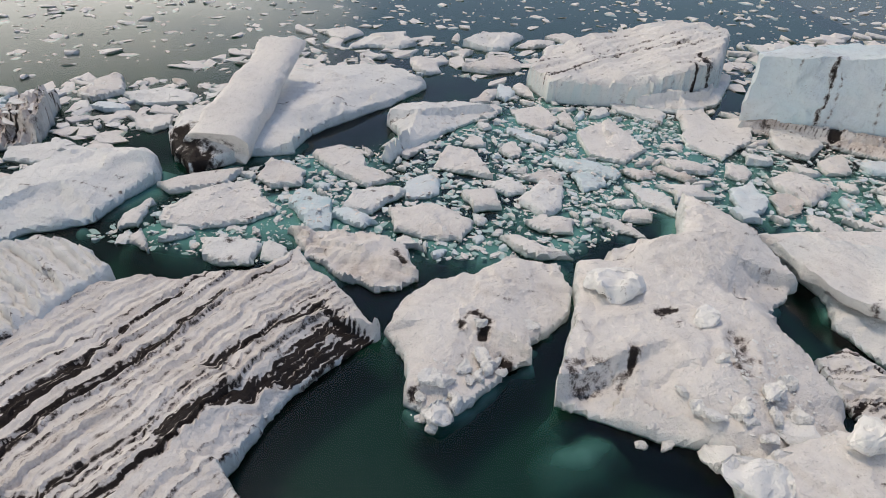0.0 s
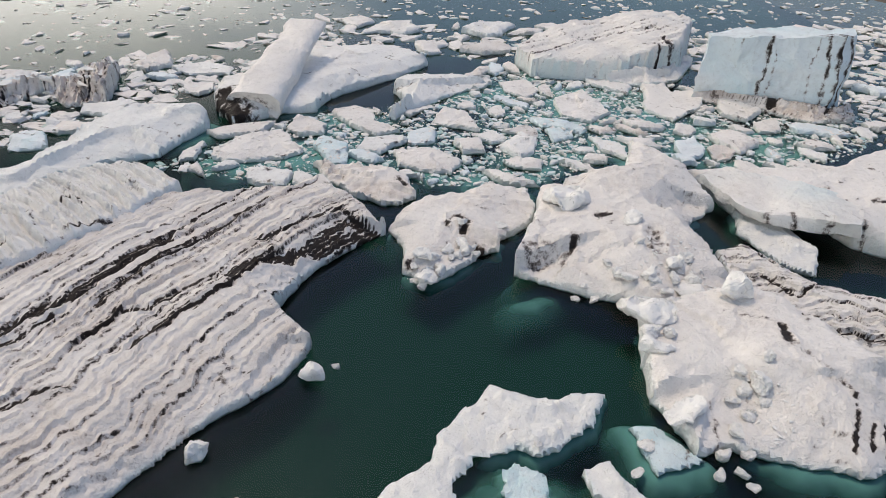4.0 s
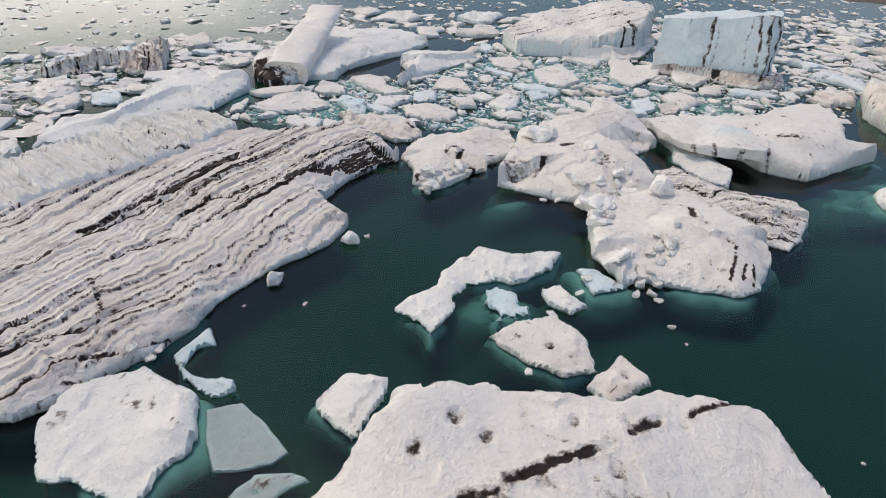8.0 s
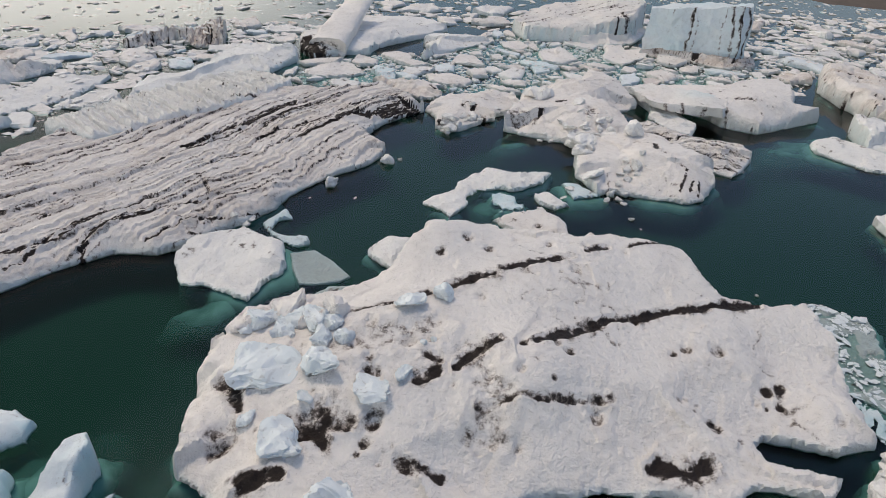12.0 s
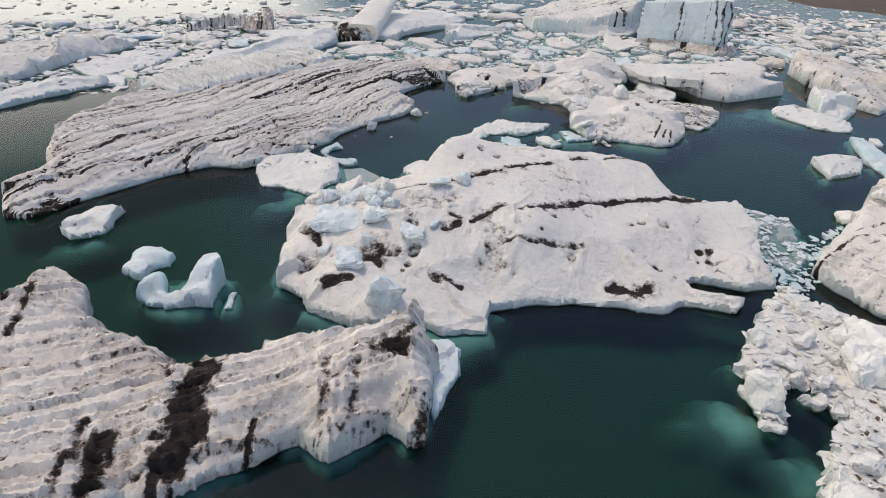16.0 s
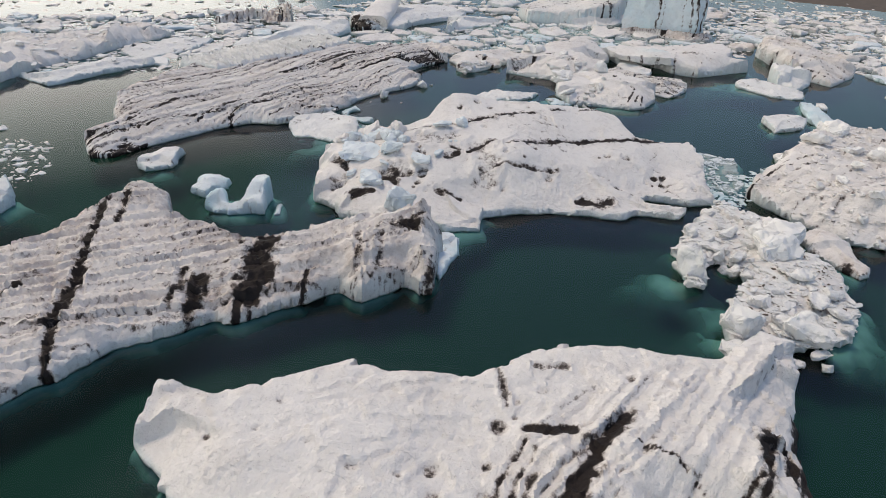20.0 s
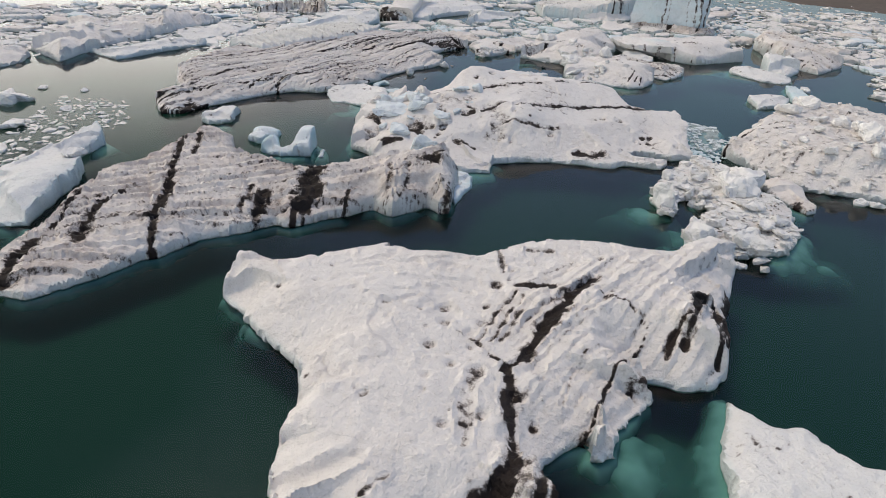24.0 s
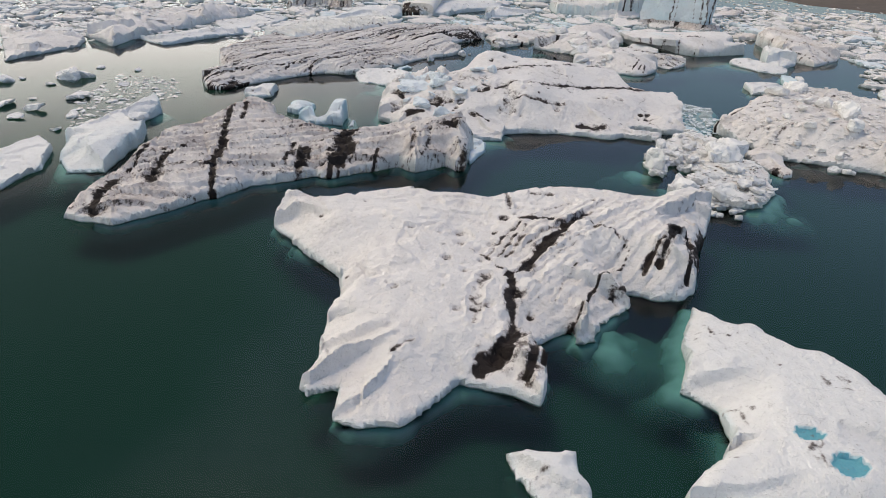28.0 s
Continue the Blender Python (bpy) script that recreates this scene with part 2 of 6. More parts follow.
def line_distance(x, y, line):
    best = np.full(x.shape, 1e9)
    for (ax, ay), (bx, by) in zip(line, line[1:]):
        ex, ey = bx - ax, by - ay
        k = np.clip(((x - ax) * ex + (y - ay) * ey) / (ex * ex + ey * ey + 1e-9), 0, 1)
        best = np.minimum(best, np.hypot(x - ax - k * ex, y - ay - k * ey))
    return best


def side_distance(x, y, line):
    """Distance to a line, negative on its right-hand side."""
    best, side = np.full(x.shape, 1e9), np.zeros(x.shape)
    for (ax, ay), (bx, by) in zip(line, line[1:]):
        ex, ey = bx - ax, by - ay
        k = np.clip(((x - ax) * ex + (y - ay) * ey) / (ex * ex + ey * ey), 0, 1)
        d = np.hypot(x - ax - k * ex, y - ay - k * ey)
        side = np.where(d < best, np.sign(ex * (y - ay) - ey * (x - ax)), side)
        best = np.minimum(best, d)
    return best * side


def step(v, lo, hi):
    k = np.clip((v - lo) / (hi - lo), 0, 1)
    return k * k * (3 - 2 * k)


def facets(x, y, size, seed):
    """Tilted plates of about that size in metres, each with its own lean and level."""
    ix, iy = np.floor(x / size), np.floor(y / size)
    best, level = np.full(x.shape, 1e9), np.zeros(x.shape)
    for dx in (-1, 0, 1):
        for dy in (-1, 0, 1):
            cx, cy = ix + dx, iy + dy
            px, py = (cx + lattice(cx, cy, seed)) * size - x, (cy + lattice(cx, cy, seed + 1)) * size - y
            d = px * px + py * py
            lean = (2 * lattice(cx, cy, seed + 2) - 1) * px + (2 * lattice(cx, cy, seed + 3) - 1) * py
            level = np.where(d < best, lean / size + 0.8 * lattice(cx, cy, seed + 4) - 0.4, level)
            best = np.minimum(best, d)
    return level


def sheet(name, gx, gy, z, keep, material, fields=None, parent=None, heap=None):
    """One mesh from a height grid; keep marks the corners that stay."""
    ny, nx = gx.shape
    cell = keep[:-1, :-1] | keep[1:, :-1] | keep[:-1, 1:] | keep[1:, 1:]
    used = np.zeros((ny, nx), bool)
    for dy, dx in ((0, 0), (0, 1), (1, 0), (1, 1)):
        used[dy : ny - 1 + dy, dx : nx - 1 + dx] |= cell
    index = np.full((ny, nx), -1)
    index[used] = np.arange(used.sum())
    faces = np.stack([index[:-1, :-1], index[:-1, 1:], index[1:, 1:], index[1:, :-1]], -1)[cell]
    if heap is not None:
        heap.append((np.stack([gx[used], gy[used], z[used]], -1), faces, {key: values[used] for key, values in fields.items()}, material))
        return None
    mesh = bpy.data.meshes.new(name)
    mesh.from_pydata(np.stack([gx[used], gy[used], z[used]], -1), [], faces.tolist())
    for key, values in (fields or {}).items():
        mesh.attributes.new(key, "FLOAT", "POINT").data.foreach_set("value", values[used].astype(np.float32))
    mesh.polygons.foreach_set("use_smooth", np.ones(len(mesh.polygons), bool))
    if fields:
        mesh.set_sharp_from_angle(angle=radians(42))
    mesh.materials.append(material)
    ob = new(name, mesh)
    ob.parent = parent
    return ob


def heaped(name, heap, label):
    """Many far floes joined into one mesh, each with its own ice."""
    mesh, mats = bpy.data.meshes.new(name), []
    starts = np.cumsum([0] + [len(h[0]) for h in heap])
    mesh.from_pydata(np.concatenate([h[0] for h in heap]), [], np.concatenate([h[1] + a for h, a in zip(heap, starts)]).tolist())
    for key in heap[0][2]:
        mesh.attributes.new(key, "FLOAT", "POINT").data.foreach_set("value", np.concatenate([h[2][key] for h in heap]).astype(np.float32))
    for h in heap:
        if h[3] not in mats:
            mats.append(h[3])
            mesh.materials.append(h[3])
    mesh.polygons.foreach_set("material_index", np.concatenate([np.full(len(h[1]), mats.index(h[3])) for h in heap]).astype(np.int32))
    mesh.polygons.foreach_set("use_smooth", np.ones(len(mesh.polygons), bool))
    mesh.update()
    mesh.set_sharp_from_angle(angle=radians(42))
    return tagged(new(name, mesh), label, "drift ice", kind="stuff")


FLOES, TOPS, BOXES = [], [], []


def floe(name, outline, heights=(), label="", category="iceberg", material=None, rim=0.7, edge=1.3, cliff=0.8, near=1.0, beach=4.8, undercut=0.22, soil=0.32, rough=0.16, facet=0.22, fray=0.28, res=0.2,
         strata=None, follow=None, zone=None, bands=(), pits=(), foot=0.7, dust=0.0, blue=0.0, tooth=0.0, cracks=0.0, holes=(), seed=None, group="", heap=None):
    """A floating piece of ice: a plan outline, heights at a few places, and relief."""
    seed = len(FLOES) * 3 + 1 if seed is None else seed
    FLOES.append(outline)
    xs, ys = zip(*outline)
    ox, oy = sum(xs) / len(xs), sum(ys) / len(ys)
    BOXES.append((min(xs), max(xs), min(ys), max(ys)))
    pad = 2.6 * foot + 1.6
    gx, gy = np.meshgrid(np.arange(min(xs) - pad, max(xs) + pad, res), np.arange(min(ys) - pad, max(ys) + pad, res))
    plain = inside_distance(gx, gy, outline)
    s = plain + fray * (fbm(gx, gy, 3.2, 5, seed, 0.7) + 0.5 * facets(gx, gy, 2.2, seed + 7))
    top = np.full(gx.shape, rim)
    if heights:
        span = max(max(xs) - min(xs), max(ys) - min(ys))
        total, acc = np.zeros(gx.shape), np.zeros(gx.shape)
        for hx, hy, h in heights:
            w = 1 / ((gx - hx) ** 2 + (gy - hy) ** 2 + (0.06 * span) ** 2) ** 1.5
            total, acc = total + w, acc + w * h
        top = acc / total
    warp = 0.8 * fbm(gx, gy, 3.0, 3, seed + 13)
    relief = rough * (0.55 * fbm(gx + warp, gy - warp, 5.0, 6, seed + 11, 0.58) + 0.4 * (1 - 2.2 * np.abs(fbm(gx - warp, gy + warp, 2.6, 5, seed + 23, 0.6))))
    bent = 0.5 * fbm(gx, gy, 1.6, 3, seed + 14)
    relief = relief + facet * (0.9 * facets(gx + warp, gy + bent, 5.5, seed + 15) + 0.3 * facets(gx + bent, gy + warp, 2.0, seed + 19) * step(fbm(gx, gy, 9, 2, seed + 21), -0.2, 0.5))
    relief = relief + 0.14 * rough * (fbm(gx, gy, 0.9, 3, seed + 29, 0.7) - np.abs(fbm(gx, gy, 1.5, 3, seed + 30, 0.6)))
    # melt ledges with crisp edges, some of them soiled
    level = 2.6 * fbm(gx + 0.3 * bent, gy, 8.0, 5, seed + 16, 0.5)
    ledge = level - np.floor(level)
    relief = relief + 0.65 * rough * (np.floor(level) + step(ledge, 0.0, 0.07) - 0.5 * ledge) * step(fbm(gx, gy, 11.0, 2, seed + 17), -0.5, 0.2)
    stain = soil * (1 - step(np.abs(ledge - 0.03), 0.02, 0.10)) * step(fbm(gx, gy, 3.5, 3, seed + 18), 0.15, 0.6)
    dirt, lines, lx, ly = stain, 1.0, gx, gy
    smooth_relief, smooth_dirt, grime = relief, dirt, np.zeros(gx.shape)
    if strata:
        angle, gap, amp, dark = strata
        layered = dark > 0.6
        c, q = math.cos(radians(angle)), math.sin(radians(angle))
        u0, v = -gx * q + gy * c, gx * c + gy * q
        if follow:
            u0 = side_distance(gx, gy, follow)
        # rills run down across the layers and scallop them
        rill = np.abs(fbm(v, 0.16 * u0, 3.4, 4, seed + 33, 0.55))
        shift = 0.5 * fbm(gx, gy, 9.0, 2, seed + 31) + (0.75 if layered else 0.22) * rill + 0.12 * fbm(gx, gy, 0.9, 2, seed + 34)
        u = u0 + shift
        lx, ly = gx - q * shift, gy + c * shift
        for gap_k, amp_k, n in ((gap * 1.6, amp * 0.8, 0), (gap * 0.62, amp * 0.55, 1), (gap * 0.24, amp * 0.22, 2)):
            ph = u / gap_k + 0.25 * fbm(v * 0.15, u * 0.5, 1.5, 3, seed + 37 + n)
            saw = ph - np.floor(ph)
            power = value_noise(np.floor(ph) * 3.7, v * 0.09, seed + 41 + n)
            relief = relief + amp_k * (0.35 + power) * (step(saw, 0.0, 0.1) * (1 - saw) - 0.35)
            thin = min(0.4, 0.085 / gap_k)
            dirt = np.maximum(dirt, dark * (1.0, 0.8, 0.35)[n] * step(power * (0.6 + 0.8 * value_noise(v * 0.35, ph * 0.9, seed + 44 + n)), 0.42, 0.9) * (1 - step(np.abs(saw - 0.4 * thin), 0.4 * thin, 1.3 * thin)))
            if n == 0:
                grime = (1 - step(saw, 0.05, 0.75)) * step(power + 0.5 * fbm(gx, gy, 2.4, 3, seed + 45), 0.2, 0.9)
            if layered and n == 2:
                lines = 1 - step(np.abs(saw - 0.3), 0.18, 0.42)
        relief = relief + 0.3 * amp * (rill - 0.35) + 0.10 * amp * fbm(v, u * 0.10, 0.9, 3, seed + 47) - 0.25 * amp * step(np.abs(fbm(v, u * 0.05, 4.5, 2, seed + 48)), 0.08, 0.0)
    if zone:
        part_of = step(inside_distance(gx, gy, zone) + 0.8 * fbm(gx, gy, 4, 3, seed + 49), -0.8, 1.2)
        relief, dirt, grime = smooth_relief + (relief - smooth_relief) * part_of, smooth_dirt + (dirt - smooth_dirt) * part_of, grime * part_of
    relief, dirt = relief + np.zeros(gx.shape), dirt + np.zeros(gx.shape)
    striped = bool(strata) and strata[3] > 0.6

    def window(points, pad):
        px, py = [p[0] for p in points], [p[1] for p in points]
        i0, i1 = int((min(py) - pad - gy[0, 0]) / res), int((max(py) + pad - gy[0, 0]) / res) + 1
        j0, j1 = int((min(px) - pad - gx[0, 0]) / res), int((max(px) + pad - gx[0, 0]) / res) + 1
        return slice(max(0, i0), max(0, i1)), slice(max(0, j0), max(0, j1))

    for line, wide, dark in bands:
        w = window(line, 3.0 * wide + 2.0)
        x, y = gx[w], gy[w]
        if not x.size:
            continue
        lined = lines[w] if striped else 1.0
        wander = 0.22 * fbm(x, y, 2.6, 4, seed + 50, 0.6)
        d = line_distance(lx[w] + wander, ly[w] + wander, line) + (0.42 if striped else 0.6) * wide * fbm(x, y, 1.8, 5, seed + 53, 0.75)
        g = 1 - step(d, wide * 0.15, wide * 1.1)
        mottle = 1.0 if striped else 0.88 + 0.5 * fbm(x, y, 0.8, 3, seed + 55, 0.7)
        dirt[w] = np.maximum(dirt[w], dark * mottle * np.clip(1.3 * g - (1.0 - 0.08 * g) * (1 - lined), 0, 1))
        if not striped:
            dirt[w] = np.maximum(dirt[w], 0.30 * dark * (1 - step(d, wide * 0.4, wide * 2.4)) * step(fbm(x, y, 2.0, 3, seed + 54), -0.7, 0.5))
        relief[w] += 0.12 * (1 - step(np.abs(d - wide * 1.3), 0.0, wide * 0.5)) - 0.28 * g * min(1.0, wide)
    for hx, hy, r, dark in pits:
        w = window([(hx, hy)], 1.8 * r + 0.4)
        x, y = gx[w], gy[w]
        if not x.size:
            continue
        d = np.hypot(x - hx, y - hy) / r + 0.35 * fbm(x, y, 1.4, 3, seed + 59)
        g = 1 - step(d, 0.3, 1.0)
        dirt[w] = np.maximum(dirt[w], dark * g * (0.75 + 0.5 * fbm(x, y, 0.7, 2, seed + 60)))
        relief[w] -= min(0.5, 0.5 * r) * g
    if cracks:
        gap = step(np.abs(fbm(gx, gy, 9.0, 4, seed + 61)), 0.035, 0.0) * step(fbm(gx, gy, 12.0, 2, seed + 63), -0.1, 0.3)
        relief, dirt = relief - cracks * gap, np.maximum(dirt, 0.25 * gap)
    if tooth:
        relief = relief + tooth * np.abs(fbm(gx, gy, 1.0, 3, seed + 67)) * step(s, 2.5, 0.5)
    # a cliff of uneven height at the waterline, then a slope up to the back of the berg
    gy_s, gx_s = np.gradient(plain, res)
    south = near * step(gy_s, -0.3, 0.7)
    uneven = 1 + 0.6 * fbm(gx, gy, 4.5, 4, seed + 69) + 0.5 * facets(gx, gy, 3.0, seed + 68)
    lip = np.clip(uneven * ((1 - south) * cliff + south * 0.42 / np.maximum(top, 0.45)), 0.10, 0.97)
    slope = np.maximum(0.25, (edge + south * (beach - edge)) * (1 + 0.5 * fbm(gx, gy, 6.0, 2, seed + 70)))
    rise = lip + (1 - lip) * (1 - (1 - np.clip(s / slope, 0, 1)) ** 1.25)
    z = (top * rise + relief * (0.35 + 0.65 * step(s, 0.0, 1.0))) * (0.4 + 0.6 * step(s, 0.0, 0.16)) * step(s, -0.02, 0.05) - 0.05
    z = np.where(s < 0, -0.12, np.maximum(z, -0.12))
    # corners outside the waterline are drawn in to it
    sy, sx = np.gradient(s, res)
    pull = np.where(s < 0, np.clip(-s / np.maximum(sx * sx + sy * sy, 0.3), 0, res * 1.4), 0)
    far = np.maximum(1.0, pull * np.hypot(sx, sy) / (res * 1.1))
    # melting at the waterline cuts in under the edge
    notch = np.where(s < 0, undercut * (0.5 + 0.5 * south) * (1 + 0.8 * fbm(gx, gy, 5.0, 3, seed + 75)), 0) / np.maximum(np.hypot(sx, sy), 0.5)
    bx, by = gx + pull * sx / far + notch * sx, gy + pull * sy / far + notch * sy
    fields = {"dirt": dirt, "dust": np.full(gx.shape, dust) + 1.3 * dust * grime + 0.25 * step(fbm(gx, gy, 6, 3, seed + 71), 0.1, 0.6) * dust,
              "blue": np.clip(blue * (0.4 + 0.6 * step(fbm(gx, gy, 5, 3, seed + 73), -0.3, 0.5)) + 0.35 * step(s, 0.5, 0.05), 0, 1)}
    for hx, hy, rx, ry in holes:
        d = np.hypot((gx - hx) / rx, (gy - hy) / ry) + 0.25 * fbm(gx, gy, 1.2, 3, seed + 85)
        z = np.where(d < 1.0, np.mean(z[d < 1.3]) - 0.2, z)
        fields["blue"] = np.where(d < 1.05, 2.0, fields["blue"])
    TOPS.append((outline, gx[0, 0], gy[0, 0], res, z))
    if heap is not None:
        return sheet("ice_body", bx, by, z, s > 0.0, material or ICE, fields, None, heap)
    ob = tagged(new(name), label, category, group)
    ob.location = (ox, oy, 0)
    sheet("ice_body", bx - ox, by - oy, z, s > 0.0, material or ICE, fields, ob)
    patch = np.clip(0.1 + 1.7 * fbm(gx, gy, 8, 4, seed + 79), 0.0, 2.0)
    reach = 0.6 * foot * patch + 0.12
    zf = -0.16 - 1.1 * (1 - step(patch, 0.0, 0.7)) - 0.15 * np.maximum(-s, 0) - 2.3 * step(-s, -0.1, reach * 1.8) + 0.15 * fbm(gx, gy, 1.5, 3, seed + 83) * step(-s, 0.0, 1.0)
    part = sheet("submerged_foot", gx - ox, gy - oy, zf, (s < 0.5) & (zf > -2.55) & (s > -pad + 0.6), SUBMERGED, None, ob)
    tagged(part, "turquoise ice under the water")
    return ob


def small_pits(zone, count, seed, small, large):
    """Cryoconite holes scattered over a part of a floe: x, y, radius, darkness."""
    rng, out = random.Random(seed), []
    xs, ys = zip(*zone)
    while len(out) < count:
        x, y = rng.uniform(min(xs), max(xs)), rng.uniform(min(ys), max(ys))
        if inside_distance(np.array([x]), np.array([y]), zone)[0] > 0:
            out.append((x, y, small + (large - small) * rng.random() ** 2, rng.uniform(0.2, 0.6)))
    return out


def top_at(x, y):
    """The height of the ice, or of the water, at a place."""
    best = 0.0
    for outline, x0, y0, res, z in TOPS:
        if not (x0 <= x <= x0 + res * z.shape[1] and y0 <= y <= y0 + res * z.shape[0]):
            continue
        i, j = int(round((y - y0) / res)), int(round((x - x0) / res))
        if 0 <= i < z.shape[0] and 0 <= j < z.shape[1]:
            best = max(best, float(z[i, j]))
    return best


def blob(x, y, r, rng, squash=0.6):
    """A ragged outline round a place."""
    a0, n = rng.uniform(0, math.tau), rng.randrange(5, 10)
    turn, squash = rng.uniform(0, math.tau), squash * rng.uniform(0.6, 1.35)
    out = []
    for k in range(n):
        a, d = a0 + math.tau * k / n, r * rng.uniform(0.45, 1.4)
        u, v = d * math.cos(a), d * squash * math.sin(a)
        out.append((x + u * math.cos(turn) - v * math.sin(turn), y + u * math.sin(turn) + v * math.cos(turn)))
    return out


def pack(region, tries, small, large, rng, label, group, power=1.6, gap=0.15, **look_of):
    """Floes laid into the free water of a region, the larger ones first."""
    xs, ys = zip(*region)
    sizes = sorted((small + (large - small) * rng.random() ** power for _ in range(tries)), reverse=True)
    for r in sizes:
        x, y = rng.uniform(min(xs), max(xs)), rng.uniform(min(ys), max(ys))
        outline = blob(x, y, r, rng)
        px, py = np.array([p[0] for p in outline] + [x]), np.array([p[1] for p in outline] + [y])
        if inside_distance(px[-1:], py[-1:], region)[0] < 0:
            continue
        clear = True
        for o, (x0, x1, y0, y1) in zip(FLOES, BOXES):
            if x0 - 1.4 * r < x < x1 + 1.4 * r and y0 - 1.4 * r < y < y1 + 1.4 * r and (inside_distance(px, py, o) > -gap).any():
                clear = False
                break
        if clear:
            # a plate that lies a little tilted
            tilt, level, lean = rng.uniform(0, math.tau), rng.uniform(0.22, 0.42) + 0.07 * r, rng.uniform(0.0, 0.14)
            plate = [(x + r * k * math.cos(tilt), y + r * k * math.sin(tilt), level + lean * r * k) for k in (-0.8, 0.0, 0.8)]
            floe("ice_floe", outline, plate, label, "ice floe", rng.choice((ICE, ICE, ICE_CLEAN, ICE_CLEAN, ICE_PALE, ICE_DUSTY)), rim=level,
                 foot=0.3, rough=0.06 + 0.03 * r, fray=0.12 + 0.06 * r, dust=rng.choice((0, 0.1, 0.2, 0.35)), group=group, res=0.3 if r > 1.4 else 0.22,
                 facet=0.10 + 0.08 * r, cliff=0.85, near=0.7, beach=1.0, edge=0.4, **look_of)


def hull(seed, flat=0.5, points=16):
    """A sharp-edged lump of ice, about 1 m in radius."""
    rng = random.Random(seed)
    bm = bmesh.new()
    for _ in range(points):
        a, r, h = rng.uniform(0, math.tau), math.sqrt(rng.uniform(0.25, 1)), rng.uniform(-1, 1)
        bm.verts.new((r * math.cos(a), r * math.sin(a) * 0.75, h * flat * (1.2 - 0.6 * r)))
    bmesh.ops.convex_hull(bm, input=bm.verts)
    bmesh.ops.delete(bm, geom=[v for v in bm.verts if not v.link_faces], context="VERTS")
    return bm


LUMPS = []
for k in range(18):
    lump_bm = hull(100 + k, 0.35 + 0.4 * (k % 3) / 2)
    bmesh.ops.bevel(lump_bm, geom=lump_bm.edges[:], offset=0.09, segments=2, affect="EDGES", clamp_overlap=True)
    bmesh.ops.triangulate(lump_bm, faces=lump_bm.faces[:])
    for length in (0.45, 0.24, 0.13):
        bmesh.ops.subdivide_edges(lump_bm, edges=[e for e in lump_bm.edges if e.calc_length() > length], cuts=1)
        bmesh.ops.triangulate(lump_bm, faces=[f for f in lump_bm.faces if len(f.verts) > 3])
    lump_bm.normal_update()
    for v in lump_bm.verts:
        crag = noise.noise(v.co * 2.1 + Vector((k * 7.0, 0, 0)))
        v.co += v.normal * (0.15 * crag - 0.10 * abs(noise.noise(v.co * 3.3 + Vector((0, k * 5.0, 0)))) + 0.05 * noise.noise(v.co * 8.0))
    lump_mesh = bpy.data.meshes.new("ice_chunk")
    lump_bm.to_mesh(lump_mesh)
    lump_mesh.polygons.foreach_set("use_smooth", np.ones(len(lump_mesh.polygons), bool))
    lump_mesh.update()
    lump_mesh.set_sharp_from_angle(angle=radians(34))
    lump_bm.free()
    LUMPS.append(lump_mesh)
RAW = []
for k in range(24):
    raw_bm = hull(300 + k, 0.22 + 0.4 * (k % 4) / 3, 11)
    bmesh.ops.triangulate(raw_bm, faces=raw_bm.faces[:])
    raw_bm.verts.index_update()
    RAW.append((np.array([v.co[:] for v in raw_bm.verts]), np.array([[v.index for v in f.verts] for f in raw_bm.faces])))
    raw_bm.free()


def tinted(mesh, material):
    """A chunk's mesh in another ice."""
    key = mesh.name + material.name
    if key not in TINTS:
        TINTS[key] = mesh.copy()
        TINTS[key].materials.clear()
        TINTS[key].materials.append(material)
    return TINTS[key]


TINTS = {}


def chunk(x, y, z, size, tall, turn, n, material=None, label="", group="ice chunks lying on floes", lean=0.0, name="ice_chunk"):
    ob = new(name, tinted(LUMPS[n % len(LUMPS)], material or ICE_CLEAN))
    ob.location, ob.rotation_euler, ob.scale = (x, y, z), (lean, lean * 0.6, turn), (size, size, tall)
    return tagged(ob, label or "white angular chunk of glacier ice", "ice chunk", group)


def boulders(places, material, label, group):
    """Loose blocks that lie on the ice: x, y, radius, height over width."""
    for n, (x, y, r, tall) in enumerate(places):
        chunk(x, y, top_at(x, y) + 0.32 * r * tall, r, r * tall * 1.75, n * 2.4, n * 7 + int(abs(x) * 3), material, label, group, lean=0.25 * math.sin(n * 1.7))


def strew(name, spots, material, label, kind="stuff"):
    """Many small lumps in one mesh; spots of x, y, z, radius."""
    rng = random.Random(len(spots))
    vs, fs, at = [], [], 0
    for x, y, z, r in spots:
        v, f = RAW[rng.randrange(len(RAW))]
        a = rng.uniform(0, math.tau)
        c, q = math.cos(a), math.sin(a)
        sx, sy, sz = r * rng.uniform(0.8, 1.3), r * rng.uniform(0.6, 1.1), r * rng.uniform(0.4, 0.95)
        px, py = v[:, 0] * sx, v[:, 1] * sy
        vs.append(np.stack([x + px * c - py * q, y + px * q + py * c, z + v[:, 2] * sz], -1))
        fs.append(f + at)
        at += len(v)
    mesh = bpy.data.meshes.new(name)
    mesh.from_pydata(np.concatenate(vs), [], np.concatenate(fs).tolist())
    mesh.materials.append(material)
    return tagged(new(name, mesh), label, "brash ice", kind=kind)


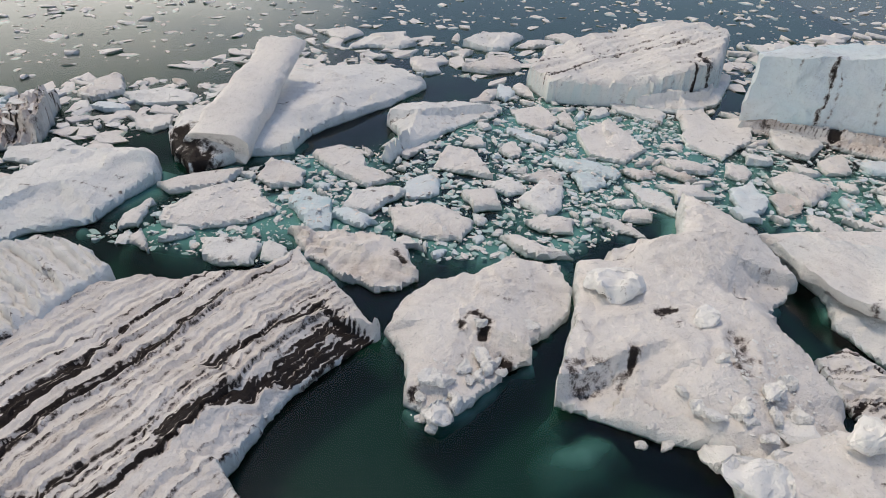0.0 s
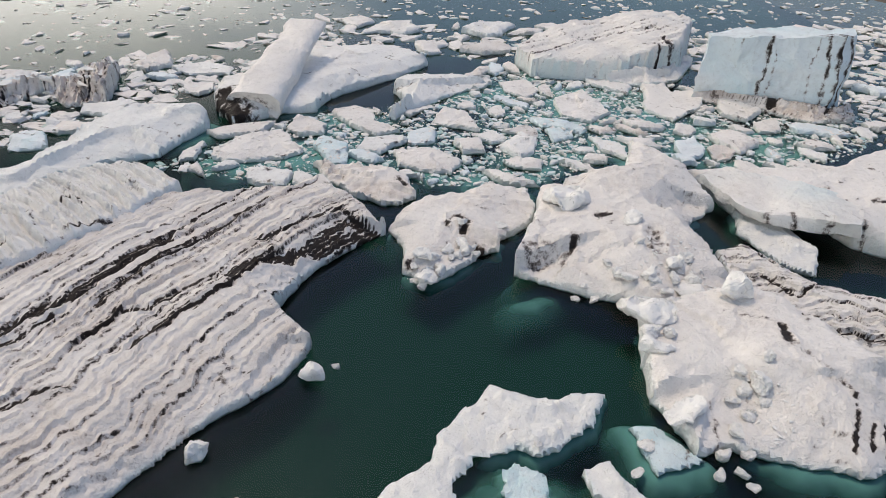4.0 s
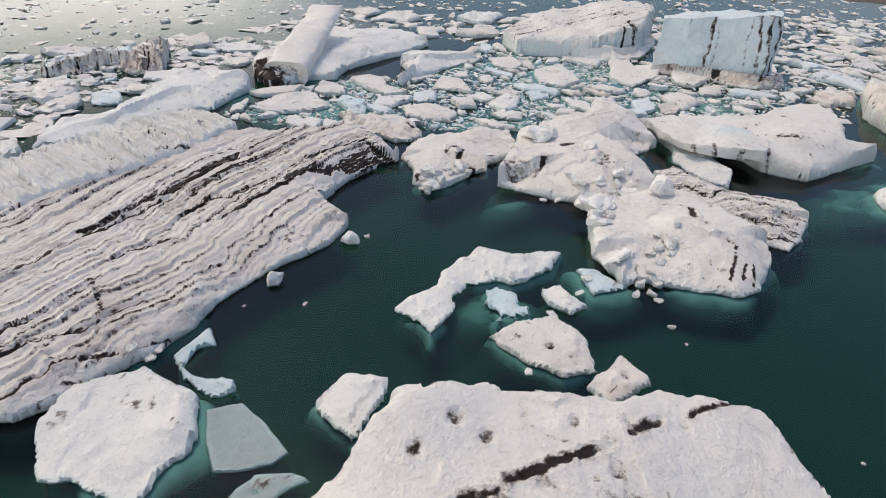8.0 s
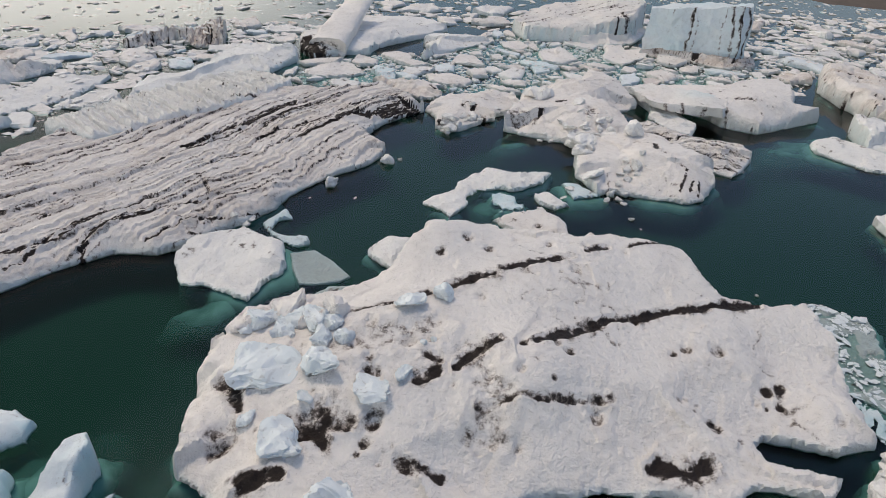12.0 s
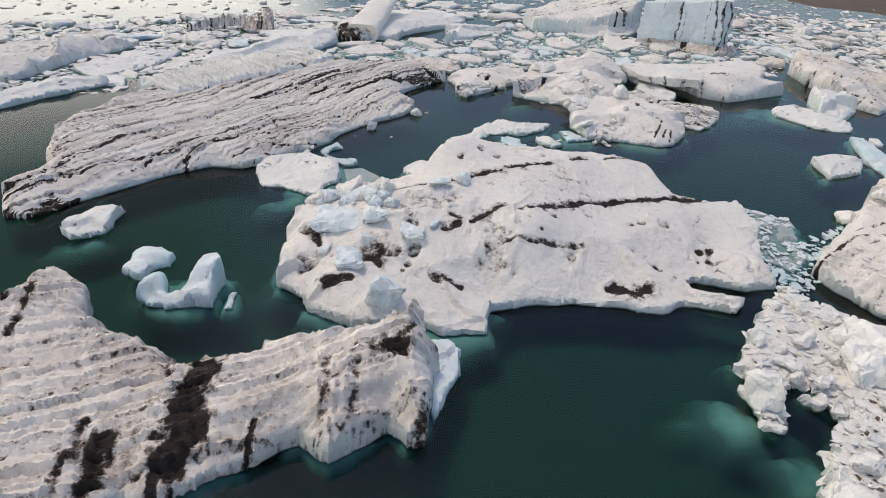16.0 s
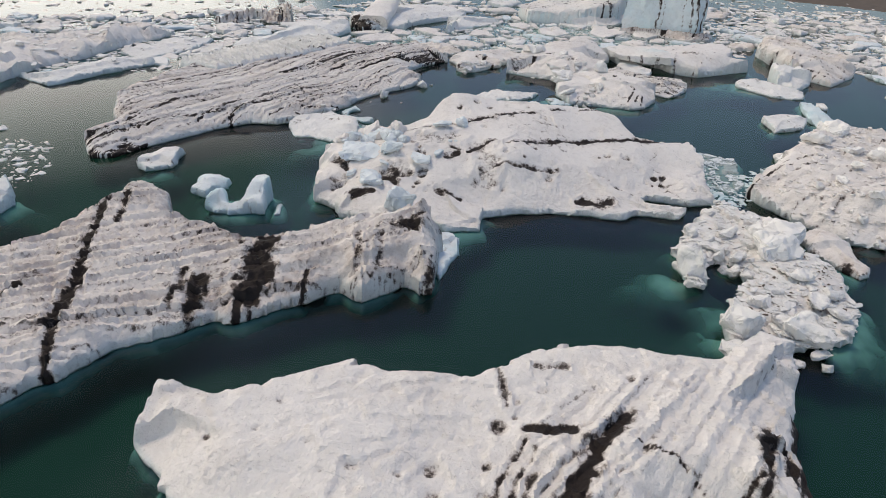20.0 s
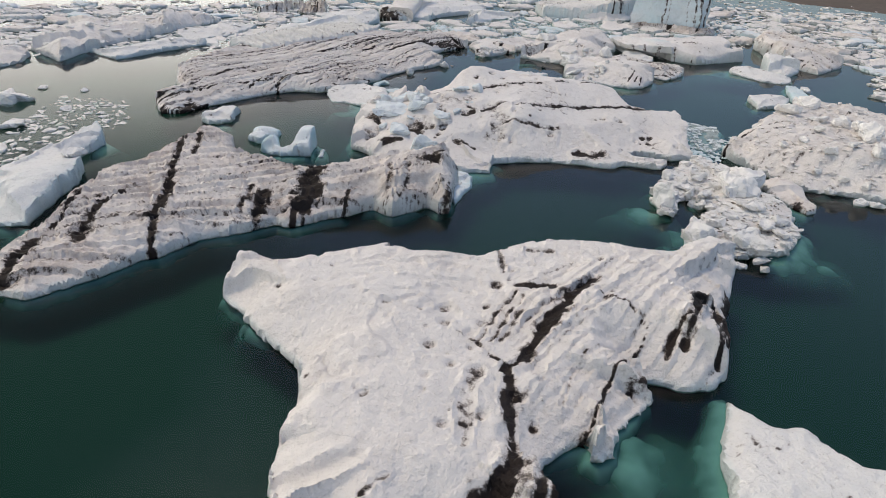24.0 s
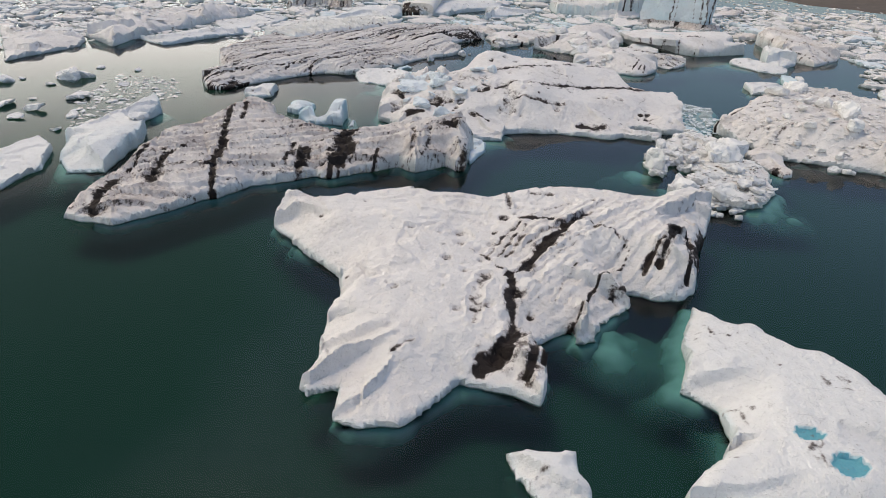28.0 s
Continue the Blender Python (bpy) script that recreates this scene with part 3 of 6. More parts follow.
def free_spots(region, count, small, large, rng, power=2.2, gap=0.0, clear=True):
    """Random places in a region of the plan that no floe covers, with radii."""
    xs, ys = zip(*region)
    x = np.array([rng.uniform(min(xs), max(xs)) for _ in range(count)])
    y = np.array([rng.uniform(min(ys), max(ys)) for _ in range(count)])
    r = np.array([small + (large - small) * rng.random() ** power for _ in range(count)])
    ok = inside_distance(x, y, region) > 0
    if clear:
        for o in FLOES:
            ox, oy = zip(*o)
            near = (x > min(ox) - 2) & (x < max(ox) + 2) & (y > min(oy) - 2) & (y < max(oy) + 2) & ok
            if near.any():
                ok[near] &= inside_distance(x[near], y[near], o) < -0.4 * r[near] - gap
    return [(float(a), float(b), 0.0, float(c)) for a, b, c in zip(x[ok], y[ok], r[ok])]


def beam(name, parent, a, b, wide, thick, material, label):
    """A straight broken plank of ice that rises from a to b, soiled at its lower end."""
    a, b = Vector(a), Vector(b)
    along = (b - a).normalized()
    side = along.cross(Vector((0, 0, 1))).normalized()
    up = side.cross(along)
    length, n = (b - a).length, 64
    ring = [(0.5 * math.copysign(abs(math.cos(a)) ** 0.62, math.cos(a)), 0.5 * math.copysign(abs(math.sin(a)) ** 0.62, math.sin(a))) for a in (math.tau * (j + 0.5) / 18 for j in range(18))]
    bm = bmesh.new()
    soiled = bm.verts.layers.float.new("dirt")
    rows = []
    for i in range(n + 1):
        k = i / n
        row = []
        for u, v in ring:
            ragged = 0.5 * noise.noise(Vector((u * 4, v * 4, 3))) if i in (0, n) else 0
            p = a + along * (length * k + ragged) + side * u * wide * (1.12 - 0.42 * k + 0.26 * k ** 3) + up * v * thick * (1.35 - 0.85 * k)
            p += 0.55 * noise.noise_vector(p * 0.2) + 0.22 * noise.noise_vector(p * 0.7) + 0.09 * noise.noise_vector(p * 2.1)
            vert = bm.verts.new(p - parent.location)
            vert[soiled] = max(0.0, 0.62 - 0.16 * i + 1.1 * noise.noise(p * 0.8)) if v < 0.3 and u < 0.2 else 0.0
            row.append(vert)
        rows.append(row)
    m = len(ring)
    for r, q in zip(rows, rows[1:]):
        for j in range(m):
            bm.faces.new((r[j], r[(j + 1) % m], q[(j + 1) % m], q[j]))
    for r in (rows[0], rows[-1]):
        middle = bm.verts.new(sum((v.co for v in r), Vector()) / m + along * (0.5 if r is rows[0] else -0.2))
        middle[soiled] = 0.35 if r is rows[0] else 0.0
        for j in range(m):
            bm.faces.new((r[j], r[(j + 1) % m], middle))
    bmesh.ops.recalc_face_normals(bm, faces=bm.faces[:])
    mesh = bpy.data.meshes.new(name)
    bm.to_mesh(mesh)
    bm.free()
    mesh.materials.append(material)
    mesh.polygons.foreach_set("use_smooth", np.ones(len(mesh.polygons), bool))
    mesh.set_sharp_from_angle(angle=radians(38))
    ob = new(name, mesh)
    ob.parent = parent
    return tagged(ob, label)

def ice_block(name, label, outline, low, high, material, streaks, lean=(0.0, 0.0), batter=0.05, seed=1, gap=0.3, part_of=None, grime=0.5):
    """A sheer-sided block: a plan outline, its lowest and highest level, and dark streaks down its walls at distances round it."""
    cx, cy = sum(p[0] for p in outline) / len(outline), sum(p[1] for p in outline) / len(outline)
    if part_of is None:
        ob = tagged(new(name), label, "iceberg")
        ob.location = (cx, cy, 0)
        FLOES.append(outline)
        BOXES.append((min(p[0] for p in outline), max(p[0] for p in outline), min(p[1] for p in outline), max(p[1] for p in outline)))
    else:
        ob = part_of
    edge, run = [], 0.0
    for (ax, ay), (bx, by) in zip(outline, outline[1:] + outline[:1]):
        d = math.hypot(bx - ax, by - ay)
        m = max(1, round(d / gap))
        edge += [(ax + (bx - ax) * k / m, ay + (by - ay) * k / m, run + d * k / m) for k in range(m)]
        run += d
    bm = bmesh.new()
    keys = [bm.verts.layers.float.new(k) for k in ("dirt", "dust", "blue")]
    n, rows = max(4, round((high - low) / gap)), []
    levels = [(k / n, 1.0 - batter * (k / n) ** 2) for k in range(n + 1)] + [(1.0, f) for f in (0.95, 0.86, 0.74, 0.6, 0.45, 0.3, 0.15)]
    for k, shrink in levels:
        row = []
        for x, y, way in edge:
            px, py = cx + (x - cx) * shrink, cy + (y - cy) * shrink
            crest = high + lean[0] * (px - cx) + lean[1] * (py - cy)
            p = Vector((px, py, low + (crest - low) * k))
            seat = p + Vector((seed * 31.0, 0, 0))
            p += 0.5 * noise.noise_vector(seat * 0.28) + 0.24 * noise.noise_vector(seat * 0.8) + 0.08 * noise.noise_vector(seat * 2.4)
            if shrink > 0.9 and k == 1.0:
                p.z -= 0.25 * abs(noise.noise(seat * 0.9))
            vert = bm.verts.new(p - ob.location)
            way_w = way + 0.35 * noise.noise(Vector((0.5 * way, 0.45 * p.z, seed)))
            soil = max([0.0] + [dark * min(1.0, max(0.0, 1.5 - abs(way_w - at) / wide)) * (0.75 + 0.5 * noise.noise(seat * 1.3)) for at, wide, dark in streaks])
            drip = noise.noise(Vector((1.9 * way, 0.12 * p.z, seed + 5.0)))
            soil = max(soil, 0.5 * max(0.0, drip - 0.28) * k, grime * max(0.0, 1 - 5 * k) * max(0.0, 0.4 + noise.noise(seat * 0.7)))
            for key, value in zip(keys, (soil if shrink > 0.7 else 0.0, 0.1, 0.25 + 0.35 * noise.noise(seat * 0.2))):
                vert[key] = value
            row.append(vert)
        rows.append(row)
    m = len(edge)
    for r, q in zip(rows, rows[1:]):
        for j in range(m):
            bm.faces.new((r[j], r[(j + 1) % m], q[(j + 1) % m], q[j]))
    bm.faces.new(rows[-1])
    bm.faces.new(rows[0])
    bmesh.ops.recalc_face_normals(bm, faces=bm.faces[:])
    mesh = bpy.data.meshes.new("ice_body")
    bm.to_mesh(mesh)
    bm.free()
    mesh.materials.append(material)
    mesh.polygons.foreach_set("use_smooth", np.ones(len(mesh.polygons), bool))
    mesh.update()
    mesh.set_sharp_from_angle(angle=radians(40))
    body = new("ice_body" if part_of is None else name, mesh)
    body.parent = ob
    return ob

# ---- the lagoon ----
def plane(name, half, z, material, label):
    mesh = bpy.data.meshes.new(name)
    cuts = [-half, -half / 3, -half / 8] + list(range(-160, 161, 20)) + [half / 8, half / 3, half]
    n = len(cuts)
    mesh.from_pydata([(x, y, z) for y in cuts for x in cuts], [], [(j * n + i, j * n + i + 1, (j + 1) * n + i + 1, (j + 1) * n + i) for j in range(n - 1) for i in range(n - 1)])
    mesh.materials.append(material)
    return tagged(new(name, mesh), label, name.replace("_", " "), kind="structure")


water = plane("water", 2500, 0.0, water_material(), "still dark green glacier lagoon water")
plane("lagoon_bed", 2500, -3.2, bed_material(), "dark silty depth under the lagoon water")

# ---- icebergs of the first half ----
floe("iceberg", [(-41.7, -20.2), (-44.2, -15.9), (-42.7, -10.8), (-45.2, -6.3), (-48, 1.2), (-46.3, 10.1), (-42, 22), (-36.5, 30.5), (-30, 36), (-24.5, 37.5), (-20.8, 38.5), (-18.8, 39.8), (-15.4, 39.2), (-11.9, 39.4), (-9.2, 41.3), (-8.3, 42.5), (-6.9, 39.8), (-5, 37.8), (-2.7, 34.3), (-1.8, 33.7), (-3.4, 32.2), (-5.5, 30), (-7.2, 27.5), (-9.3, 22.3), (-8.2, 20.9), (-5.9, 18.7), (-7.4, 15.6), (-9.2, 13.6), (-11.1, 11.9), (-13.6, 8.5), (-14.8, 6.5), (-15.8, 3.6), (-17.6, 0.6), (-19.8, -1.5), (-22.2, -4.6), (-23.9, -5.8), (-27.5, -5.9), (-30.8, -8.4), (-34.8, -13.2), (-37.4, -16.9), (-39.1, -19.7)], [(-38.5, -20, 1.4), (-35.5, -15.4, 1.8), (-37.5, -6, 2), (-44, 0.8, 1.6), (-28.3, -9.7, 1.6), (-31, -1.4, 2.2), (-37, 14.8, 1.4), (-21, -3, 1.8), (-23.8, 8.3, 2.2), (-28.9, 28.9, 1.3), (-15, 5, 1.4), (-17.5, 17.6, 1.8), (-12.6, 21.3, 2.9), (-19.2, 25.7, 2.1), (-19.2, 34.5, 1.6), (-9.2, 14.5, 1.2), (-7.5, 18.4, 1.1), (-9.4, 27, 2.6), (-8, 31, 2.4), (-12, 33, 2.4), (-5, 34, 1.6), (-8.3, 41.3, 1.5), (-16, 38.5, 1.2)],
     "long striped iceberg ridge with black ash bands", rough=0.09, facet=0.05, res=0.13, strata=(54, 1.3, 0.36, 0.68), fray=0.16, dust=0.3, beach=3.0, tooth=0.25,
     follow=[(-52, -23), (-44.4, -12.4), (-38.5, -4.5), (-32.9, 3.2), (-27.3, 11.5), (-23, 20.5), (-19.3, 27.6), (-15.5, 34.5), (-7, 47)],
     bands=[([(-28.1, 14.3), (-26.9, 16.5), (-25.5, 19.1), (-22.5, 21.7), (-20.3, 26.3), (-18.9, 29.2)], 0.6, 1.5),
            ([(-18.9, 29.2), (-18, 32.8), (-15.9, 36.8)], 0.36, 1.3),
            ([(-20.4, 20.7), (-19.1, 24.3), (-17.1, 27.9), (-15.1, 31.4), (-12.6, 36.5)], 0.36, 1.2),
            ([(-12.6, 24.2), (-10.4, 26.8), (-7.9, 28.8), (-5.5, 33.5), (-2.9, 33)], 0.6, 1.5),
            ([(-11.8, 29.3), (-9.7, 31.4), (-6.2, 35.3), (-3.7, 33.1)], 0.54, 1.4),
            ([(-7.3, 29), (-5.1, 31.7), (-2.8, 32.9)], 0.66, 1.3)] + [([(-30.5, 23.5), (-28.2, 27), (-25.8, 29.9), (-23.8, 33)], 0.3, 1.2),
            ([(-20.2, 16.8), (-19, 19.9), (-16.6, 20), (-15.4, 21.8)], 0.26, 1.1),
            ([(-23.5, 9.8), (-21.8, 11.8), (-19.9, 13.2)], 0.24, 1),
            ([(-16.7, 16.5), (-15.2, 18.2), (-12.7, 22.7), (-10.5, 27.4)], 0.34, 1.2),
            ([(-39.3, -4.3), (-38.2, -2.9), (-34.4, 2.5), (-30.7, 8.1), (-27.4, 13.7), (-23.3, 19.3)], 0.36, 1.4),
            ([(-30.1, -9.6), (-29.7, -5.5), (-28.4, -2.9), (-24.6, 0.1)], 0.36, 1.2)] + [([(-34.1, -10.3), (-32.2, -5.2), (-29.1, -1.4), (-24.6, 4.9)], 0.22, 1),
            ([(-43.1, -17.5), (-40.5, -14.5), (-36.1, -9.6), (-31.6, -5.7), (-29.8, -1.9)], 0.3, 1.2),
            ([(-41.6, -19.7), (-39.5, -20.3), (-38.7, -16.9)], 0.72, 1.3),
            ([(-39.3, -22.1), (-38.8, -18.8), (-37.3, -15.5)], 0.42, 1.2),
            ([(-42.8, -25.2), (-41.5, -22.5), (-38.9, -17.9)], 0.6, 1.2),
            ([(-46.2, -19.6), (-42.6, -14.5), (-37.3, -1.6), (-30.8, 8)], 0.36, 1.2)] + [([(-24.6, 4.5), (-23.7, 6.2), (-21.5, 3)], 0.24, 1),
            ([(-28.1, -3.3), (-25.2, -0.7), (-22.3, 0.8), (-19.5, 4.7)], 0.24, 1),
            ([(-25.1, -5), (-22.4, -1.9), (-19.4, -0.5)], 0.22, 0.9)], foot=0.3)
floe("iceberg", [(-46.1, 19.9), (-42, 26), (-37, 33.5), (-32.8, 40.6), (-27.8, 43.4), (-25, 43), (-20.7, 39.2), (-22.5, 33.5), (-26.6, 27.7), (-31, 22.8), (-38.6, 15.8)], [(-38.5, 20.9, 1.9), (-33.1, 25, 2.4), (-28.4, 31, 2.4), (-24, 35, 2.2), (-27, 40, 2.0), (-34.7, 21, 2.0), (-33, 37, 1.8)], "smooth white ice slab with fine parallel flutes", material=ICE_CLEAN, strata=(-42, 1.2, 0.85, 0.0), rough=0.05, facet=0.05, res=0.15, edge=0.5, near=0.3, beach=1.2, foot=1.0,
     bands=[([(-31.3, 31.3), (-30.9, 32.1), (-29.1, 29.6)], 0.1, 0.9),
            ([(-29.2, 34.3), (-28.3, 35.1), (-26.5, 33.3)], 0.12, 1),
            ([(-30.9, 26.7), (-30.3, 28.1)], 0.1, 0.9),
            ([(-26.8, 29.5), (-24.9, 30.8), (-23.5, 32.3)], 0.14, 0.8),
            ([(-27.4, 42.3), (-26.3, 43.5), (-25.3, 43.2)], 0.12, 0.8)])
floe("ice_floe", [(-1.9, 34.2), (-0.5, 37), (1.7, 39.2), (4.9, 40.8), (8, 42.8), (11.1, 41.5), (11.9, 38.4), (10.8, 35.3), (8, 32.7), (7.8, 31), (6, 30.2), (4.4, 28.2), (1.7, 26.2), (-0.4, 27.7), (-0.2, 30), (-0.6, 31.6)], [(4, 32.8, 1.4), (7.8, 34.7, 1.54), (1.9, 26.5, 1.12), (0.9, 31.3, 1.12), (10.5, 38.8, 0.98)], "dusty white floe with a brown ring-shaped hollow", "ice floe", dust=0.22, foot=1.0, cracks=0.1,
     bands=[([(3.3, 33.5), (3.6, 34.5), (4.5, 34.8), (5.1, 33.9), (4.7, 32.6)], 0.45, 0.9),
            ([(5.6, 31), (6.2, 30.1), (6.2, 28.9)], 0.4, 0.7),
            ([(0.5, 27.7), (0.4, 28.1)], 0.4, 0.7)])
floe("iceberg", [(8.5, 27.7), (10, 31.7), (11.9, 37.9), (12.5, 41.3), (16.1, 42.4), (21.2, 43.6), (23.6, 51), (26, 47.8), (28.1, 41.1), (29, 39), (24.8, 35.3), (24.4, 31.5), (25.4, 26.3), (24.5, 24.5), (19.2, 22.6), (17.1, 23.6), (14.1, 24.8)], [(11.2, 26.1, 2.4), (12.9, 28.3, 2.72), (13.5, 37.3, 1.76), (22.1, 41.7, 3.2), (22, 34.7, 2.88), (17.4, 27.6, 3.52), (17.9, 24.6, 1.92), (21.8, 24.3, 1.2), (15.4, 23.5, 1.6), (26.8, 36.6, 1.2)], "broad dusty white floe with a rounded hump", dust=0.2, foot=3.0, res=0.22, cracks=0.12, bands=[([(13.1, 28.8), (13.7, 30)], 0.35, 0.9),
            ([(16.2, 33.7), (17.1, 33.7)], 0.45, 0.75),
            ([(9.7, 28.3), (11.4, 28.7), (12.5, 28.4)], 0.9, 0.35),
            ([(19.7, 28.4), (20.2, 31.2)], 0.8, 0.4),
            ([(23.1, 37.6), (22.5, 35.1)], 0.5, 0.4)])
floe("iceberg", [(16.3, 19.1), (16.9, 22.4), (19.3, 23.1), (25, 25.1), (27.5, 22.5), (29.6, 18.1), (31.7, 15.5), (30.9, 12.5), (28.5, 9), (26.1, 7.9), (24.3, 8.7), (21.4, 9.6), (18.9, 10.3), (16.9, 9.4), (16.2, 12.8), (15.4, 13.9)], [(17.2, 18.4, 1.44), (20.2, 17.6, 1.92), (23.6, 15.4, 2.88), (24.7, 10.7, 3.2), (24.6, 7, 2.56), (21.1, 9.6, 2.08), (20.6, 13.5, 1.28), (16.6, 10.1, 1.76)], "white rounded floe with dark streaks on its steep side", foot=2.5, res=0.22, bands=[([(27.5, 13.1), (26.5, 10.9), (25.5, 9.1)], 0.13, 1.1),
            ([(28.1, 10.8), (27.8, 9.1)], 0.13, 1.1),
            ([(27.4, 10.8), (26.8, 9.4)], 0.12, 1),
            ([(25.4, 18.7), (24.9, 16.6)], 0.3, 1.1),
            ([(25.4, 16), (26.7, 13.8)], 0.14, 0.3),
            ([(26.9, 13.8), (27.6, 13.1)], 0.2, 0.45)] + [([(18.8, 13), (18.3, 10.3), (17.3, 8.3)], 0.1, 0.6),
            ([(22.6, 21.1), (25.3, 19.7)], 0.1, 0.5)], dust=0.08)
floe("ice_floe", [(25.9, 31.3), (28.6, 32.1), (32.2, 26.1), (34.6, 24), (37.7, 23.2), (38.1, 20.7), (36.1, 17.4), (33.8, 15.5), (32.3, 16.6), (30.5, 18.1), (28.5, 22.5), (25.6, 27.6)], [(26.3, 27.8, 1.12), (30.1, 20.6, 1.68), (34, 18.7, 1.54), (32.4, 15.9, 0.84)], "brownish layered slab with dark seams", "ice floe", ICE, strata=(-25, 0.9, 0.25, 0.62), follow=[(21.3, 22.8), (24.7, 21.6), (27.5, 21.1), (30.4, 20.5), (33, 19.7), (37.1, 16.9)], dust=0.12, foot=1.5, res=0.11, bands=[([(24.8, 25.8), (27.1, 27.2), (28.4, 26.8), (29.7, 24.6), (32, 25.5)], 0.25, 1.3),
            ([(24.7, 21.6), (27.5, 21.1), (30.4, 20.5), (33, 19.7), (35.5, 17.7)], 0.22, 1.3),
            ([(27.7, 20.5), (30.3, 18.7), (33.1, 17.3), (34.8, 16.7)], 0.18, 1.1),
            ([(27.3, 24.1), (30.2, 22.1), (33, 21.3)], 0.14, 1),
            ([(28.9, 29.2), (30.3, 27.8)], 0.2, 1),
            ([(27.3, 17.6), (28.8, 15.6)], 0.3, 1)])
floe("ice_floe", [(30.6, 39), (33.4, 37.9), (35.2, 31.2), (33.3, 28), (31, 29.6), (29.4, 34.8)], [(31, 31.6, 0.84)], "small pale slab beside the brown one", "ice floe", ICE_CLEAN, foot=0.6, tooth=0.2)
undercut_berg = floe("iceberg", [(27, 45.4), (32.9, 45.1), (41.6, 43.9), (49, 48.8), (54.4, 50.4), (53.8, 43.8), (50.6, 36.8), (54.5, 36.5), (49.7, 33.9), (43, 29.9), (38.5, 32.6), (37.8, 35.7), (33.7, 39.2), (30.3, 37.9), (29.2, 43.2)], [(28.1, 40.9, 1.43), (32.8, 36, 2.53), (38, 33.7, 3.08), (43.6, 35.6, 3.85), (47.3, 35.9, 3.3), (35.4, 30.2, 2.75), (43.3, 33.1, 2.2), (40.2, 29.7, 1.32), (48.1, 32.7, 1.43), (46.4, 31.3, 0.83)], "tall white iceberg with a dark undercut side", edge=0.5, cliff=0.97, near=0.35, beach=1.6, undercut=0.35, fray=0.22, foot=4.5, res=0.25, rough=0.12, facet=0.15, bands=[([(32.3, 36.9), (36.3, 37.1), (39.3, 36.4)], 0.22, 0.55),
            ([(41.7, 36.1), (44, 35.3)], 0.3, 0.7),
            ([(35.9, 32.8), (35, 28.8)], 0.3, 0.5),
            ([(37.7, 32.7), (36.8, 29.3)], 0.3, 0.55),
            ([(39.3, 33.1), (39.1, 30.8)], 0.3, 0.5),
            ([(48.5, 32.8), (51.5, 33.6)], 0.35, 0.7)], dust=0.12)
ice_block("overhanging_slab", "", [(28.4, 43), (29.6, 37.4), (31.1, 34.6), (33.4, 33.4), (36, 32.6), (38.4, 31.8), (40.2, 34), (39.4, 38), (35.5, 41.5), (31, 44)], 1.35, 2.6, ICE, [(9.0, 0.25, 0.5), (11.5, 0.2, 0.6), (14.5, 0.3, 0.6)], lean=(0.07, 0.0), seed=9, gap=0.35, part_of=undercut_berg, batter=0.02, grime=0.3)
floe("iceberg", [(61.2, 51.3), (66.5, 60.4), (71.5, 56.8), (73.2, 41.1), (75, 36.7), (65.7, 27.7), (62.1, 33.8), (61.3, 44.2)], [(57.4, 39.2, 3.5), (61, 34.7, 3.15), (66.1, 31.3, 2.1), (60.3, 28.7, 2.1)], "tilted iceberg with brown layered streaks", strata=(-35, 2.2, 0.5, 0.8), res=0.35, dust=0.3)
ice_block("iceberg", "tall blue-grey ice block with black vertical bands", [(38.8, 73.6), (38, 71.5), (42, 69.4), (47, 67.6), (53, 65), (55.2, 66.6), (56, 69.5), (50, 72.4), (44, 74.6)], -0.4, 9.2, ICE_FACE,
          [(10.0, 0.24, 0.95), (11.0, 0.1, 0.4), (15.6, 0.1, 0.4), (17.2, 0.2, 0.75), (18.6, 0.22, 0.9), (20.4, 0.3, 0.9), (6.5, 0.08, 0.35)], lean=(0.12, -0.02), seed=3)
floe("ice_floe", [(37, 70), (44, 66.5), (50, 62), (56, 63), (58, 68), (53, 65), (45, 69), (40, 72)], [], "low dirty ledge at the foot of the ice block", "ice floe",
     ICE_DUSTY, rim=1.4, strata=(-25, 1.0, 0.3, 0.6), bands=[([(46, 66), (47.5, 70)], 0.6, 1.0), ([(52, 63), (54, 67)], 0.8, 1.0)], foot=1.5, rough=0.35, dust=0.3)
floe("iceberg", [(15, 84), (16.5, 78), (22, 77), (28, 76.5), (34, 78), (39, 81), (43.5, 91), (37, 97), (26, 94), (18, 90)],
     [(17, 82, 2.6), (22, 79, 2.8), (28, 79, 3.6), (33, 82, 4.8), (25, 85, 3.6), (36, 90, 6), (40, 90, 6), (26, 91, 4.4), (18, 87, 2.8)],
     "flat-topped iceberg with blue-grey cliffs", edge=0.5, cliff=0.9, near=0.1, fray=0.4, res=0.3, strata=(20, 2.4, 0.4, 0.6), blue=0.2, rough=0.2, dust=0.1,
     bands=[([(17, 80), (21, 83), (28, 86), (36, 87)], 0.35, 0.7), ([(37, 78), (36, 83)], 0.4, 0.9), ([(34.5, 77), (34.8, 80)], 0.3, 0.9)])
floe("ice_floe", [(27, 76), (33, 74.5), (38, 77.5), (43, 86), (40, 87), (36, 80), (30, 78)], [], "white ledge at the foot of the flat-topped iceberg", "ice floe", rim=1.8, rough=0.4, blue=0.1)
